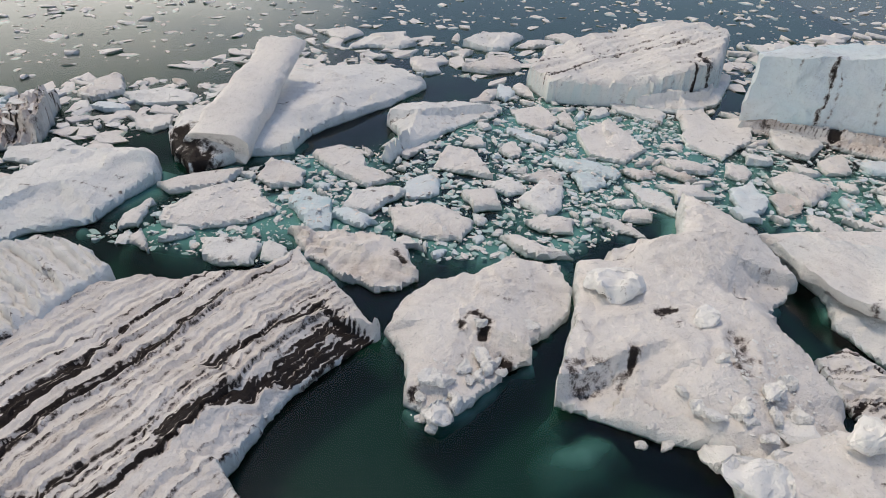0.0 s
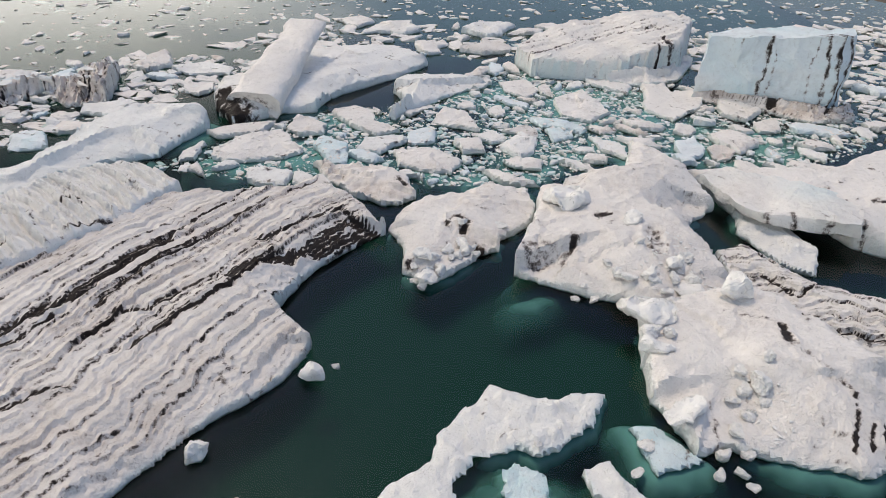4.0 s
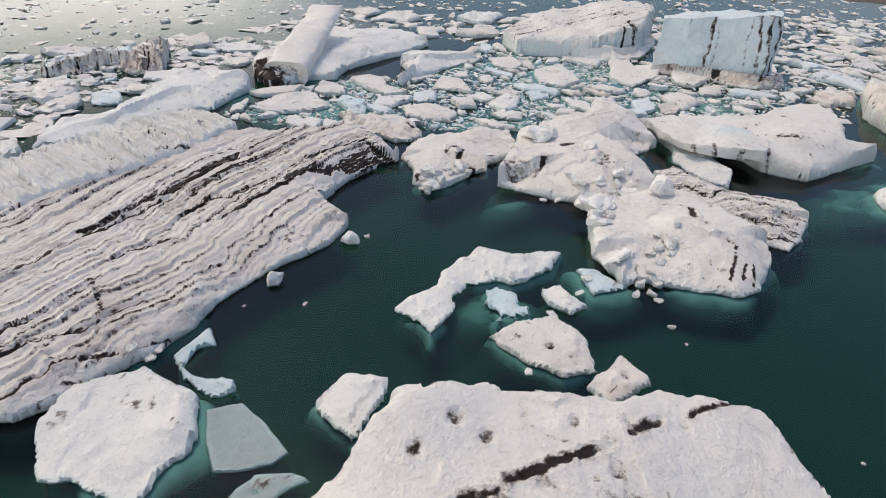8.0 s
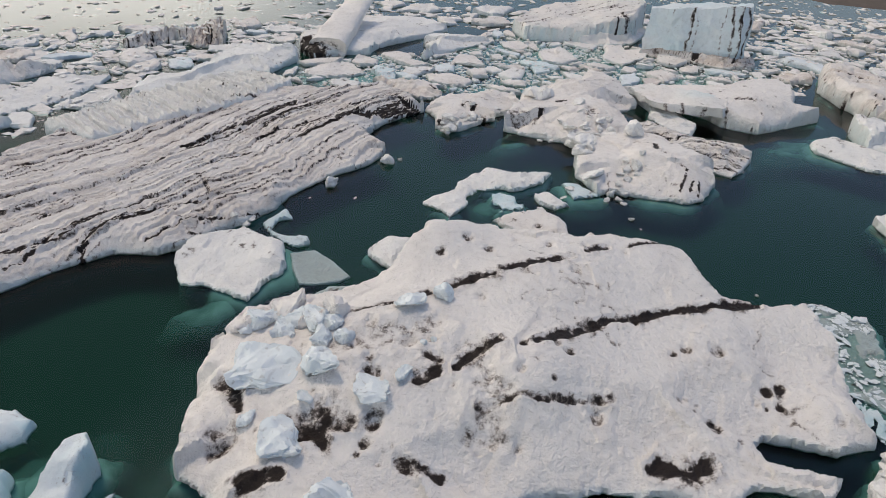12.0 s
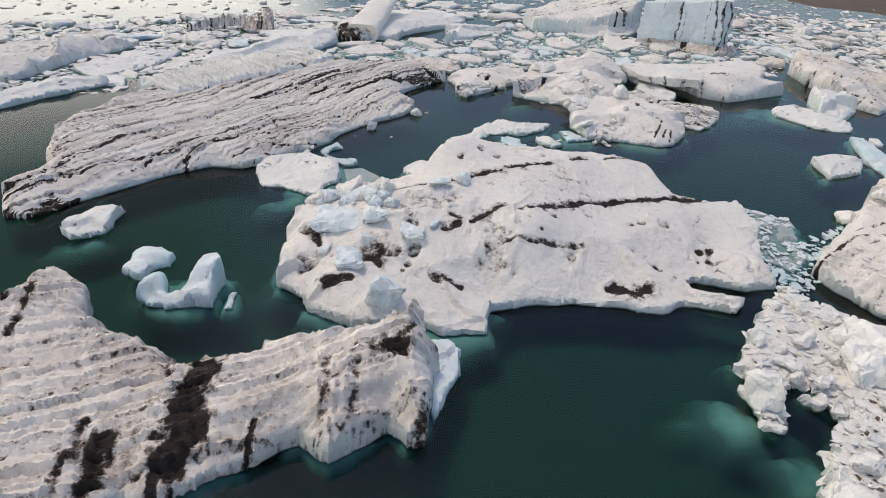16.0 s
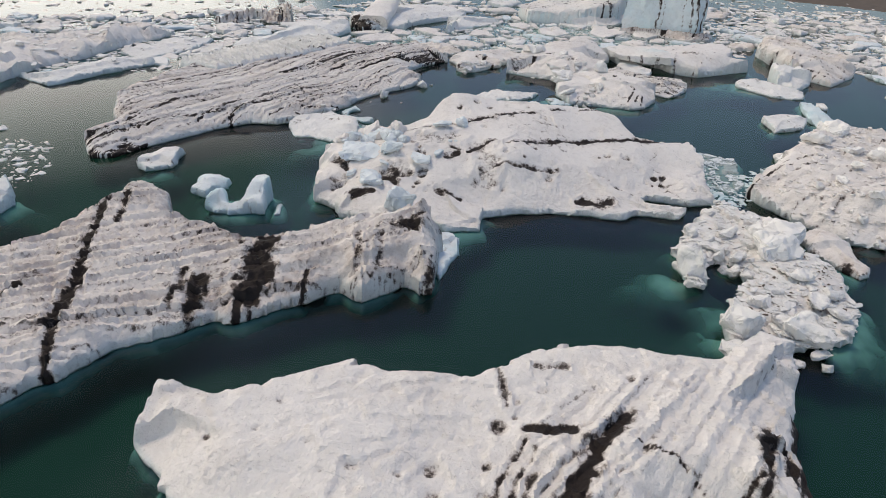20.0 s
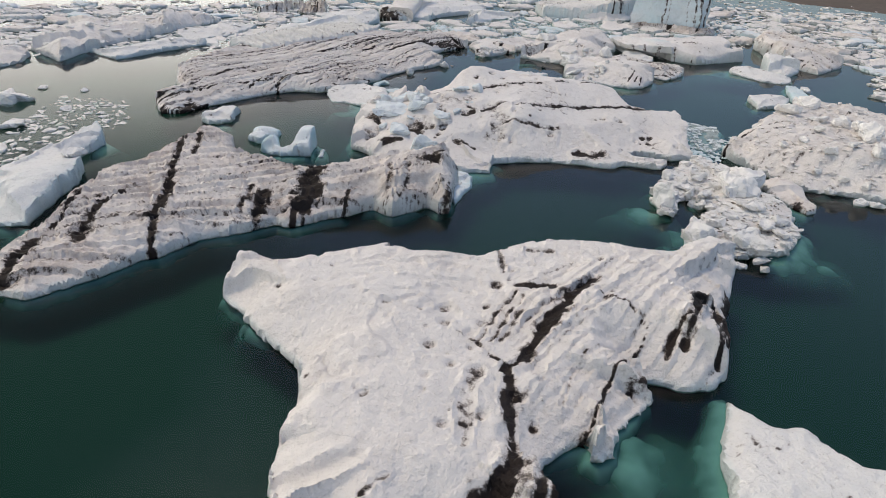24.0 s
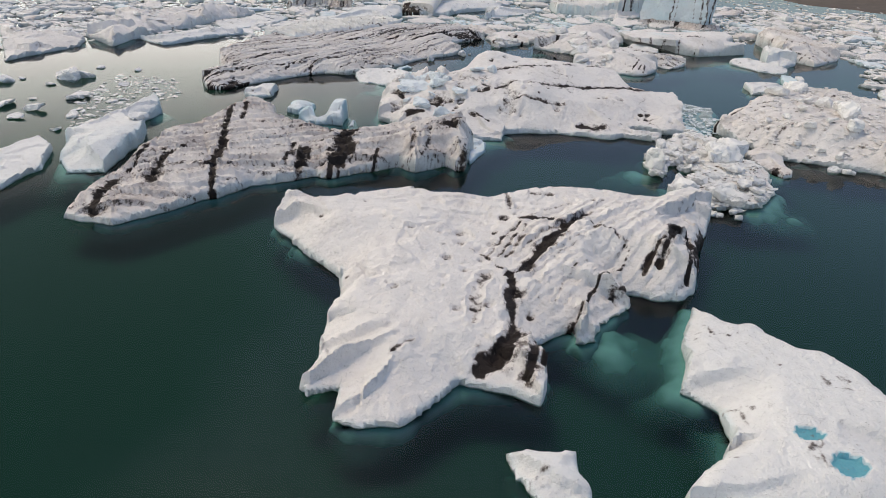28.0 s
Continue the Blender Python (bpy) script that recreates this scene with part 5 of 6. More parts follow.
floe("ice_floe", [(-24.6, -31.6), (-24.2, -29.4), (-22.9, -29.2), (-22.2, -31), (-21.2, -30.6), (-20.6, -28.2), (-19.4, -27.4), (-18.5, -28.8), (-18.9, -31), (-18.6, -32.3), (-20.6, -32.5), (-22, -32.9), (-23.5, -32.7)], [(-23.6, -30.6, 1.6), (-22, -32, 0.5), (-20.2, -29, 2.4), (-19, -29, 2.6), (-19.6, -31.6, 1.4), (-23.4, -32.2, 0.4)], "two-horned melting ice tower standing in turquoise water", "ice floe", ICE_PALE, blue=0.25, foot=2.8, fray=0.3, res=0.12, rough=0.25, facet=0.35, near=0.3, beach=1.0, edge=0.5, cliff=0.85)
floe("ice_floe", [(-17.7, -32.4), (-17.9, -30.6), (-17.4, -30), (-17.1, -32.2)], [], "small upright splinter of melting ice", "ice floe", ICE_PALE, rim=0.5, foot=0.8, res=0.12, fray=0.1, near=0.2, beach=0.4)
floe("ice_floe", [(-35.6, -22.3), (-34.5, -18.6), (-31.7, -17.2), (-31.5, -19.8), (-31.4, -21.8), (-34, -23.3)], [(-31, -23.3, 1.26)], "small bluish white pointed floe", "ice floe", ICE_CLEAN, blue=0.15, foot=2.5)
floe("iceberg", [(19.8, -36.8), (22.6, -31.8), (27.3, -26.4), (30.5, -28.5), (32.9, -31.8), (32, -36.8), (33.3, -40.4), (32.4, -45.2), (30.6, -48), (28, -50.5), (23.6, -51.1), (20, -50.8), (20.8, -47.3), (22.4, -44.8), (24.5, -41.6), (24.6, -40.7), (24.5, -38.3), (22.4, -38.5), (21.3, -41.9), (19.7, -41.6), (20.4, -38.6)], [(22.6, -36.4, 0.9), (27.9, -38.1, 1.1), (23.6, -40.9, 0.7), (27.1, -43.9, 0.9), (20.4, -51.5, 1.1), (25.8, -49.9, 1.2), (28.7, -49.1, 0.7)], "floe heaped with broken ice rubble", rough=0.22, facet=0.3, foot=5.0, fray=0.6, edge=0.9, dust=0.05)
floe("iceberg", [(31.7, -22.4), (40.8, -12.2), (47.6, -3.7), (51.3, -4), (58.5, -9.4), (66.7, -14.5), (58.7, -30.2), (50.1, -37.5), (46.1, -35.5), (41.2, -33.9), (37.6, -33.5), (35.5, -30.3), (33.2, -26.9)], [(34.7, -24.9, 2), (41.4, -21.1, 3.5), (43.5, -28.8, 4), (48.4, -32.7, 3), (38.7, -33.8, 2), (34.5, -33, 2.4)], "large floe covered with ice gravel", rough=0.3, res=0.3, foot=2.0, dust=0.2, strata=(35, 2.2, 0.2, 0.5),
     bands=[([(31.3, -23.2), (36, -20.4), (39.7, -20.3)], 0.16, 1.0),
            ([(36.5, -19.1), (40.7, -17.5)], 0.15, 0.6),
            ([(37.9, -39.8), (41.7, -38)], 0.5, 0.7)])
floe("ice_floe", [(33.3, -32.6), (34.9, -31.8), (37, -34.5), (36.5, -39.2), (35.2, -40), (33.7, -37.9), (32.6, -35.4)], [(33.4, -36.6, 1.3), (34.8, -40, 1)], "narrow slab with black and white bands", "ice floe", ICE_DUSTY, bands=[([(32.4, -35.1), (32.7, -38.2), (33.2, -39.3)], 0.6, 0.9),
            ([(34.8, -38.6), (34.3, -41)], 0.5, 1.0)], foot=1.2)
floe("ice_floe", [(48.4, 27.1), (52.6, 29.3), (58.4, 21.6), (56.2, 18.1), (51.7, 19.2), (47.6, 24)], [(52.2, 20.8, 0.8)], "low narrow white ice pan", "ice floe", ICE_CLEAN, foot=2.0)
floe("ice_floe", [(55.8, 31.5), (57, 33.2), (61, 30.6), (62.1, 27.9), (57.7, 22.9), (54.9, 25.2)], [(54.6, 22.5, 2.6)], "lumpy white ice block", "ice floe", ICE_CLEAN, tooth=0.5)

# ---- the western pack ----
floe("iceberg", [(-61.3, 7.3), (-59.4, 9.9), (-55.7, 15.6), (-51.2, 22.6), (-53.5, 22.9), (-56.7, 21.7), (-61, 15.6), (-63.5, 11.6), (-68.7, 11.7)], [(-57.5, 9.5, 1.2), (-53.6, 12.5, 1.44), (-50.6, 16, 1.32), (-60.2, 6.4, 1.2)], "low white berg with a blue waterline notch", material=ICE_CLEAN, blue=0.1, rough=0.35, res=0.3)
floe("iceberg", [(-54.8, 25.2), (-48.4, 33.1), (-47.7, 43.2), (-50.5, 41.6), (-53.8, 39.9), (-58.2, 32.4), (-60.4, 29)], [(-53.8, 24.7, 0.9), (-48.9, 30.1, 1.08)], "low rough white ice berg", material=ICE_CLEAN, rough=0.4, res=0.35)
floe("iceberg", [(-76.2, 20.8), (-71.1, 23.6), (-64, 26.8), (-60.7, 37.2), (-56.3, 45.8), (-61.7, 42.5), (-71.1, 41.1), (-77.3, 34.9), (-84.7, 33.7)], [(-68.4, 20.6, 1.8), (-62.6, 25.7, 2.04), (-58.4, 31.4, 1.8)], "broad heap of jumbled white ice", rough=0.5, facet=1.0, res=0.35, dust=0.15)
floe("iceberg", [(-78.3, -12.6), (-76.9, -6.9), (-73.9, 1.9), (-75.7, 6.8), (-81.5, 10), (-85.1, 6), (-93.7, 8.6)], [(-72.7, -9.1, 1.8), (-74.1, -0.2, 1.2)], "rough white berg at the pack edge", rough=0.45, facet=0.8, res=0.35, dust=0.1)
floe("iceberg", [(-77.7, 9.8), (-68.7, 3.1), (-67.8, 17.3), (-63.4, 24.6), (-61.8, 34.8), (-68.1, 30.6), (-76.5, 23.9), (-77.2, 11.5)], [(-64.6, -2.8, 2.8), (-62.5, 8.1, 2.8), (-59.9, 17.8, 2.1)], "jumbled white ice ridge", rough=0.45, facet=0.9, res=0.4, dust=0.1)

floe("ice_floe", [(-16.4, 0.3), (-15.5, 2.1), (-14.7, 3.6), (-13.6, 1.7), (-14.9, 1.1), (-15.2, -0.5), (-14.3, -1.5), (-11.6, -2.1), (-11.2, -2.9), (-12.5, -3.6), (-14.2, -2.7), (-15.5, -1.2)], [(-15.2, -0.1, 0.6), (-12.2, -3.5, 0.6)], "curved sliver of half-sunken blue ice", "ice floe", ICE_BLUE, blue=0.3, rim=0.3, foot=1.0, fray=0.25)
floe("ice_floe", [(-12.3, -6.8), (-12.8, -4.4), (-10.7, -3.8), (-8.9, -5.6), (-7.2, -7.8), (-8, -8.7), (-9.8, -9.2), (-11.2, -9.2)], [], "thin grey translucent ice slab", "ice floe", ICE_GREY, rim=0.16, foot=0.8, fray=0.12, rough=0.05, facet=0.04, cliff=0.9, res=0.1, undercut=0.0)
floe("ice_floe", [(44.5, 5.3), (47.9, 7.4), (51.9, 6.3), (48.9, 1.9), (44.4, -0)], [(45.4, 1.1, 0.9)], "low ragged white drifting floe", "ice floe", ICE_CLEAN, foot=1.0)
floe("ice_floe", [(54.4, 15.3), (56.3, 14.8), (55.7, 3.8), (52.5, 0.5), (51.9, 6.3)], [(52.8, 5.7, 0.7)], "pale bluish half-sunken slab", "ice floe", ICE_BLUE, foot=1.0, blue=0.3)

floe("ice_floe", [(-10.4, 47.2), (-6, 46), (-2.6, 45.3), (0, 43.8), (1.1, 40), (-2.7, 38.2), (-4.6, 39.6), (-6.2, 41.8), (-8.2, 43.2)], [(-8.5, 45, 0.9), (-4, 43.5, 1.3), (-1, 41, 1.2), (0.4, 42.6, 0.8), (-3, 39.6, 0.7)], "lumpy dusty floe behind the striped ridge", "ice floe", ICE_DUSTY, rough=0.45, facet=0.5, fray=0.5, dust=0.1, foot=0.6, res=0.2,
     bands=[([(-1.2, 42.6), (-0.6, 41.2)], 0.3, 0.8)])
floe("ice_floe", [(-2.6, -35.6), (-0.6, -35.2), (0.2, -36.4), (0.2, -38.6), (-0.7, -41.2), (-1.4, -43.4), (-2, -40)], [(-0.6, -37.5, 0.8), (-0.9, -41, 0.5)], "pale bluish block beside the end of the brown berg", "ice floe", ICE_PALE, blue=0.2, foot=1.2, rough=0.25, facet=0.3)
floe("ice_floe", [(28.6, -10.4), (31.5, -9.6), (34.4, -11.6), (34.2, -16), (32.6, -19.6), (30.2, -22.3), (28.9, -20)], [], "grey half-melted brash frozen between two floes", "ice floe", ICE_GREY, rim=0.14, foot=1.6, rough=0.25, facet=0.35, fray=0.7, near=0.0, undercut=0.0)
floe("ice_floe", [(-10.5, -11.3), (-8.3, -9.6), (-6.9, -9.2), (-5.8, -9.7), (-8, -11.8), (-9.9, -12.3)], [], "thin grey half-sunken ice scrap", "ice floe", ICE_GREY, rim=0.14, foot=0.8, rough=0.15, facet=0.2, fray=0.5, near=0.0, undercut=0.0)

# ---- ice under the water ----
def sunken_ledge(x, y, rx, ry, turn=0.0, seed=1):
    """A rounded shelf of ice that lies under the surface."""
    gx, gy = np.meshgrid(np.arange(-1.3 * rx, 1.3 * rx, 0.3), np.arange(-1.3 * ry, 1.3 * ry, 0.3))
    d = np.hypot(gx / rx, gy / ry) + 0.3 * fbm(gx + x, gy + y, 4.5, 4, seed)
    z = -0.55 - 1.7 * np.clip(d, 0, 2) ** 2 + 0.3 * fbm(gx + x, gy + y, 2.0, 3, seed + 3)
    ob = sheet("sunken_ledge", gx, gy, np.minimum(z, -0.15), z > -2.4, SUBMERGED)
    ob.location, ob.rotation_euler = (x, y, 0), (0, 0, turn)
    return tagged(ob, "turquoise ice ledge under the dark water", "ice ledge", "sunken ice ledges")


for n, (x, y, rx, ry, turn) in enumerate([(18.6, -41.5, 5.0, 4.2, 0.3), (21, -46.5, 4, 3.5, 0.9), (10.8, -76.5, 4.6, 3.6, 0.8), (46, 27, 8.5, 4.5, 0.5), (53, 30, 5, 4, 0.2), (-17.5, -12.3, 4.2, 2.2, 0.5), (-21.8, -29, 6.2, 5, 0.0), (10, 25, 5, 2.6, 0.6), (15.5, 8.8, 5.5, 3, 0.1), (-33, -23, 3.6, 2.4, 0.4), (5.6, 6.6, 5.5, 4.5, 0.4), (33, -50, 4, 3, 1.0), (17, -88, 4, 5, 0.2), (20, 21, 4, 3, 1.2)]):
    sunken_ledge(x, y, rx, ry, turn, 7 * n + 2)

# ---- floes of the crowded middle ----
MIDDLE = [
    [(-20.7, 47.6), (-20.9, 50.1), (-19.1, 53.2), (-14.5, 55.8), (-11.3, 49.8), (-13.4, 47.9), (-17.7, 47.1)],
    [(-15.9, 42.7), (-16.2, 45.1), (-13.8, 45.7), (-11.6, 44.5), (-12.2, 42.1), (-14.2, 41.8)],
    [(-14.6, 56.3), (-13.7, 60.3), (-9.8, 58), (-9.7, 55), (-12.7, 54.4)],
    [(-10.7, 51.3), (-10, 53.9), (-7, 51.7), (-6.4, 47.1), (-8.4, 46.9)],
    [(-10, 61.8), (-7.4, 63.6), (-4.7, 62), (-4.2, 58.7), (-0.9, 56.2), (-4, 54.7), (-7.3, 57.4)],
    [(-6.2, 50.4), (-5.4, 53.5), (-1.4, 54.7), (-0.1, 53.7), (-3.2, 50)],
    [(-2.2, 63.8), (0.8, 66.1), (2.1, 64), (-0.4, 61.2)]] + [[(2.1, 59.2), (3.7, 64.4), (6.6, 62.8), (8.3, 56.7), (5.6, 57.6)],
    [(4.3, 53.8), (8.1, 54.7), (8.2, 50.8), (5.6, 50.7)],
    [(9.4, 52.3), (12.7, 56.9), (14.4, 54.6), (13.2, 50.9), (11.5, 49.8)],
    [(9.3, 48.8), (11.5, 49.8), (14.2, 48.9), (13.6, 46.8), (10.6, 47)],
    [(15.4, 58.2), (18.1, 58.9), (18.9, 55.9), (15.9, 54.1)],
    [(31.8, 76.2), (35.7, 77.4), (35.4, 72.8), (40.3, 73.1), (37.2, 66), (32.4, 62), (29.8, 65.4)],
    [(20.3, 56.5), (24, 54.3), (23.7, 49.6), (20.8, 52.6)]] + [[(-1.8, 50.5), (2.2, 51.9), (5.7, 48.8), (4.3, 45.6), (1.1, 46), (-1.4, 47.2)],
    [(18.4, 68.7), (23.1, 72.2), (24.9, 63.8), (21.8, 60.3), (18.2, 62.1)],
    [(11.6, 75.2), (15.8, 76.3), (17.1, 71.9), (14.6, 68.6), (12, 70.9)],
    [(23.9, 79.7), (27.8, 79.3), (30.5, 74.3), (28.8, 71.3), (24.5, 74.9)],
    [(9, 63.4), (11.1, 66.1), (11.8, 62.6), (10.2, 61.2)],
    [(13.5, 61.9), (17.3, 60.8), (21, 58.3), (19.9, 57.1), (15.2, 58.8)],
    [(-23.3, 54.7), (-19.4, 57), (-15.9, 58), (-16.8, 54.8), (-21.4, 53.1)]] + [[(-34.2, 77.3), (-30.1, 79.9), (-25, 77.9), (-25.4, 75), (-30.9, 74.2)],
    [(40.5, 69.7), (44.4, 71.5), (45.1, 65.2), (41.7, 62.3), (39, 64.3)],
    [(41.9, 61.6), (46.2, 63.8), (44.6, 59.1), (41.2, 58)],
    [(-14, 106.1), (-9.8, 109.2), (-7.4, 106.1), (-10.1, 101.8)],
    [(7.1, 55.5), (9.4, 57), (10.9, 54.5), (9, 53.4)],
    [(20.4, 70.4), (23.1, 69.7), (24.4, 65.2), (21.2, 64.8)],
]
middle_rng = random.Random(5)
for n, o in enumerate(MIDDLE):
    floe("ice_floe", o, [], "drifting white floe among brash ice", "ice floe", (ICE, ICE_CLEAN, ICE, ICE_BLUE)[n % 4 if n % 8 < 7 else 0], rim=middle_rng.uniform(0.35, 0.7), cliff=0.8, edge=0.5, near=0.7, beach=1.2, facet=0.25,
         foot=0.4, rough=0.14, fray=0.3, dust=0.12 * (n % 3), group="floes of the crowded middle", res=0.28)

# ---- brash ice ----
brash_rng = random.Random(11)
MIDDLE_REGION = [(-26, 46), (-12, 42), (0, 43), (12, 43), (24, 52), (38, 46), (52, 54), (60, 64), (42, 76), (28, 76), (12, 82), (-2, 66), (-14, 60)]
pack(MIDDLE_REGION, 1300, 0.7, 3.4, brash_rng, "drifting white floe among brash ice", "floes of the crowded middle", gap=-0.2)
NORTH_REGION = [(-12, 90), (2, 86), (14, 88), (24, 98), (44, 97), (58, 84), (60, 66), (66, 48), (80, 44), (110, 96), (70, 104), (30, 106), (-10, 106)]
north_heap = []
pack(NORTH_REGION, 900, 1.0, 5.0, brash_rng, "white floe of the far drift ice", "floes of the far drift", heap=north_heap)
heaped("drift_ice", north_heap, "packed white floes of the far drift")
EAST_PACK = [(58, 48), (54, 60), (62, 72), (108, 96), (120, 84), (98, 30), (84, 6), (74, -4), (66, 0), (70, 14), (78, 30), (76, 44), (72, 60), (66, 62)]
east_heap = []
pack(EAST_PACK, 700, 0.9, 5.5, brash_rng, "white floe of the eastern pack", "floes of the eastern pack", gap=-0.1, heap=east_heap)
heaped("drift_ice", east_heap, "packed white floes of the eastern pack")
WEST_REGION = [(-62, 16), (-50, 18), (-44, 26), (-43, 34), (-44, 44), (-36, 58), (-26, 68), (-18, 82), (-40, 84), (-64, 66), (-90, 60), (-120, 40), (-112, -8), (-84, -6), (-74, 8)]
west_heap = []
pack(WEST_REGION, 1100, 1.0, 4.6, brash_rng, "white floe of the western pack", "floes of the western pack", heap=west_heap)
heaped("drift_ice", west_heap, "packed white floes of the western pack")
for x, y, z, r in free_spots(MIDDLE_REGION, 260, 0.4, 1.1, brash_rng, 2.0):
    chunk(x, y, 0.02, r, r * 0.5, brash_rng.uniform(0, 6.3), brash_rng.randrange(99), brash_rng.choice((ICE, ICE_CLEAN, ICE_CLEAN, ICE_BLUE)), "drifting lump of white ice", "drifting ice lumps")
sunk_x, sunk_y = np.meshgrid(np.arange(-34, 72, 0.5), np.arange(34, 98, 0.5))
sunk = inside_distance(sunk_x, sunk_y, MIDDLE_REGION) + 2.5 * fbm(sunk_x, sunk_y, 9, 3, 7)
sunk_z = -0.5 + 1.0 * fbm(sunk_x, sunk_y, 7, 5, 3, 0.6) - 4.0 * step(sunk, 3.0, -4.0)
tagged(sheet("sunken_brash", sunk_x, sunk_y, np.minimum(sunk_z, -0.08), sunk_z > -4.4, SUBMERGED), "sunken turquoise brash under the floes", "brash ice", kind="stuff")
strew("brash_ice", [(x, y, -0.06, r) for x, y, z, r in free_spots(MIDDLE_REGION, 8000, 0.1, 0.75, brash_rng, 2.2)], ICE_PALE, "pale half-sunken brash ice between the floes")
strew("brash_ice", free_spots(MIDDLE_REGION, 6500, 0.08, 0.6, brash_rng, 2.2), ICE_CLEAN, "white brash ice drifting between the floes")
FAR_REGION = [(-30, 88), (-14, 84), (2, 88), (15, 84), (45, 84), (60, 66), (64, 40), (80, 40), (120, 90), (120, 120), (60, 110), (20, 104), (-20, 108)]
strew("brash_ice", free_spots(FAR_REGION, 5200, 0.3, 2.6, brash_rng, 2.4), ICE, "drifting ice rubble far across the lagoon")
strew("brash_ice", free_spots(EAST_PACK, 4200, 0.25, 2.0, brash_rng, 2.2), ICE, "jumbled ice rubble of the eastern pack")
strew("brash_ice", free_spots(WEST_REGION, 8000, 0.25, 2.2, brash_rng, 2.4), ICE, "jumbled ice rubble beside the striped ridge")
OPEN_REGION = [(-150, 60), (-64, 68), (-40, 86), (-20, 110), (60, 112), (130, 124), (180, 220), (-180, 220)]
strew("brash_ice", free_spots(OPEN_REGION, 11000, 0.15, 1.6, brash_rng, 3.0), ICE, "scattered ice bits on the open lagoon")
EAST_REGION = [(27, -20), (30, -13), (34, -16), (40, -12), (34, -22), (29, -27)]
strew("brash_ice", free_spots(EAST_REGION, 900, 0.1, 0.7, brash_rng, 2.0), ICE_BLUE, "half-sunken brash ice between two floes")

# ---- the far shore ----
shore_x, shore_y = np.meshgrid(np.arange(80, 700, 6.0), np.arange(60, 700, 6.0))
shore_d = (shore_x - 97) * 0.75 + (shore_y - 122) * 0.66
shore_z = -1.0 + 0.06 * np.clip(shore_d, -20, 400) + 0.8 * fbm(shore_x, shore_y, 40, 4, 91)
tagged(sheet("shore", shore_x, shore_y, shore_z, shore_d > -12, ASH), "brown gravel shore of the lagoon", "shore", kind="structure")

# ---- loose blocks on the ice ----
boulders([(14.1, 36.9, 2.73, 0.8), (16.8, 25.3, 0.99, 0.7), (18.3, 25.5, 0.89, 0.7), (20.6, 26.5, 1.17, 0.7), (17, 23.7, 1.83, 0.6), (17.4, 20.9, 2.08, 0.6), (21.2, 24.2, 1.72, 0.5), (20.3, 25.1, 0.8, 0.7), (18.6, 24.7, 0.67, 0.7), (19.2, 23.8, 0.78, 0.7), (17.3, 22.7, 0.96, 0.7), (16.2, 26, 0.77, 0.7), (18.4, 28.8, 0.58, 0.7), (21.6, 25.2, 0.94, 0.7), (19.5, 22.7, 0.88, 0.7), (14.3, 24.7, 0.64, 0.7), (12.9, 24.7, 0.52, 0.7), (13.6, 25.4, 0.47, 0.7), (15.6, 27, 0.55, 0.7), (18.2, 23, 0.65, 0.7)] + [(19, 32.8, 1.5, 0.4), (21.7, 27.1, 0.72, 0.7)], ICE_CLEAN, "angular white ice block lying on the dusty hump", "blocks on the humped floe")
boulders([(23.8, 22.6, 1.69, 0.8), (16.6, 17.5, 1.64, 0.5), (22.1, 14.2, 1.08, 0.7), (21.3, 15.1, 0.68, 0.7), (21.1, 13.8, 0.75, 0.7), (20.9, 12.1, 0.68, 0.7), (19.6, 10.9, 0.76, 0.7), (18.6, 9.9, 0.69, 0.7), (20, 9.7, 0.6, 0.7), (20.2, 13.2, 0.58, 0.7), (19.2, 8.5, 0.63, 0.7), (17.9, 8.4, 0.53, 0.7), (17, 12.2, 1.77, 0.5), (22, 12.8, 0.53, 0.7), (19.4, 7.7, 0.53, 0.7), (16.7, 19.2, 1.13, 0.5), (23, 15.4, 0.66, 0.7), (18.1, 18.8, 0.68, 0.7)], ICE_CLEAN, "white ice block in the gully of the rounded floe", "blocks in the gully")
boulders([(1.3, 28.6, 1.04, 0.7), (2.2, 29, 0.79, 0.7), (4.4, 31.1, 0.95, 0.7), (4.9, 30.1, 0.89, 0.7), (3.3, 29.9, 0.8, 0.7), (4.1, 29.4, 0.66, 0.7), (8, 34.3, 0.87, 0.4), (0.7, 27.8, 0.6, 0.7), (1.8, 26.5, 1.25, 0.7), (4.6, 33.5, 0.57, 0.7), (2.7, 27.9, 0.64, 0.7), (3.6, 29, 0.52, 0.7), (5.4, 30.8, 0.59, 0.7), (5.7, 29.8, 0.53, 0.7), (1.3, 25.9, 0.62, 0.7), (2.8, 27, 0.72, 0.7), (0.7, 26.7, 0.54, 0.7)], ICE_CLEAN, "white ice block beside the brown hollow", "blocks on the ring floe")
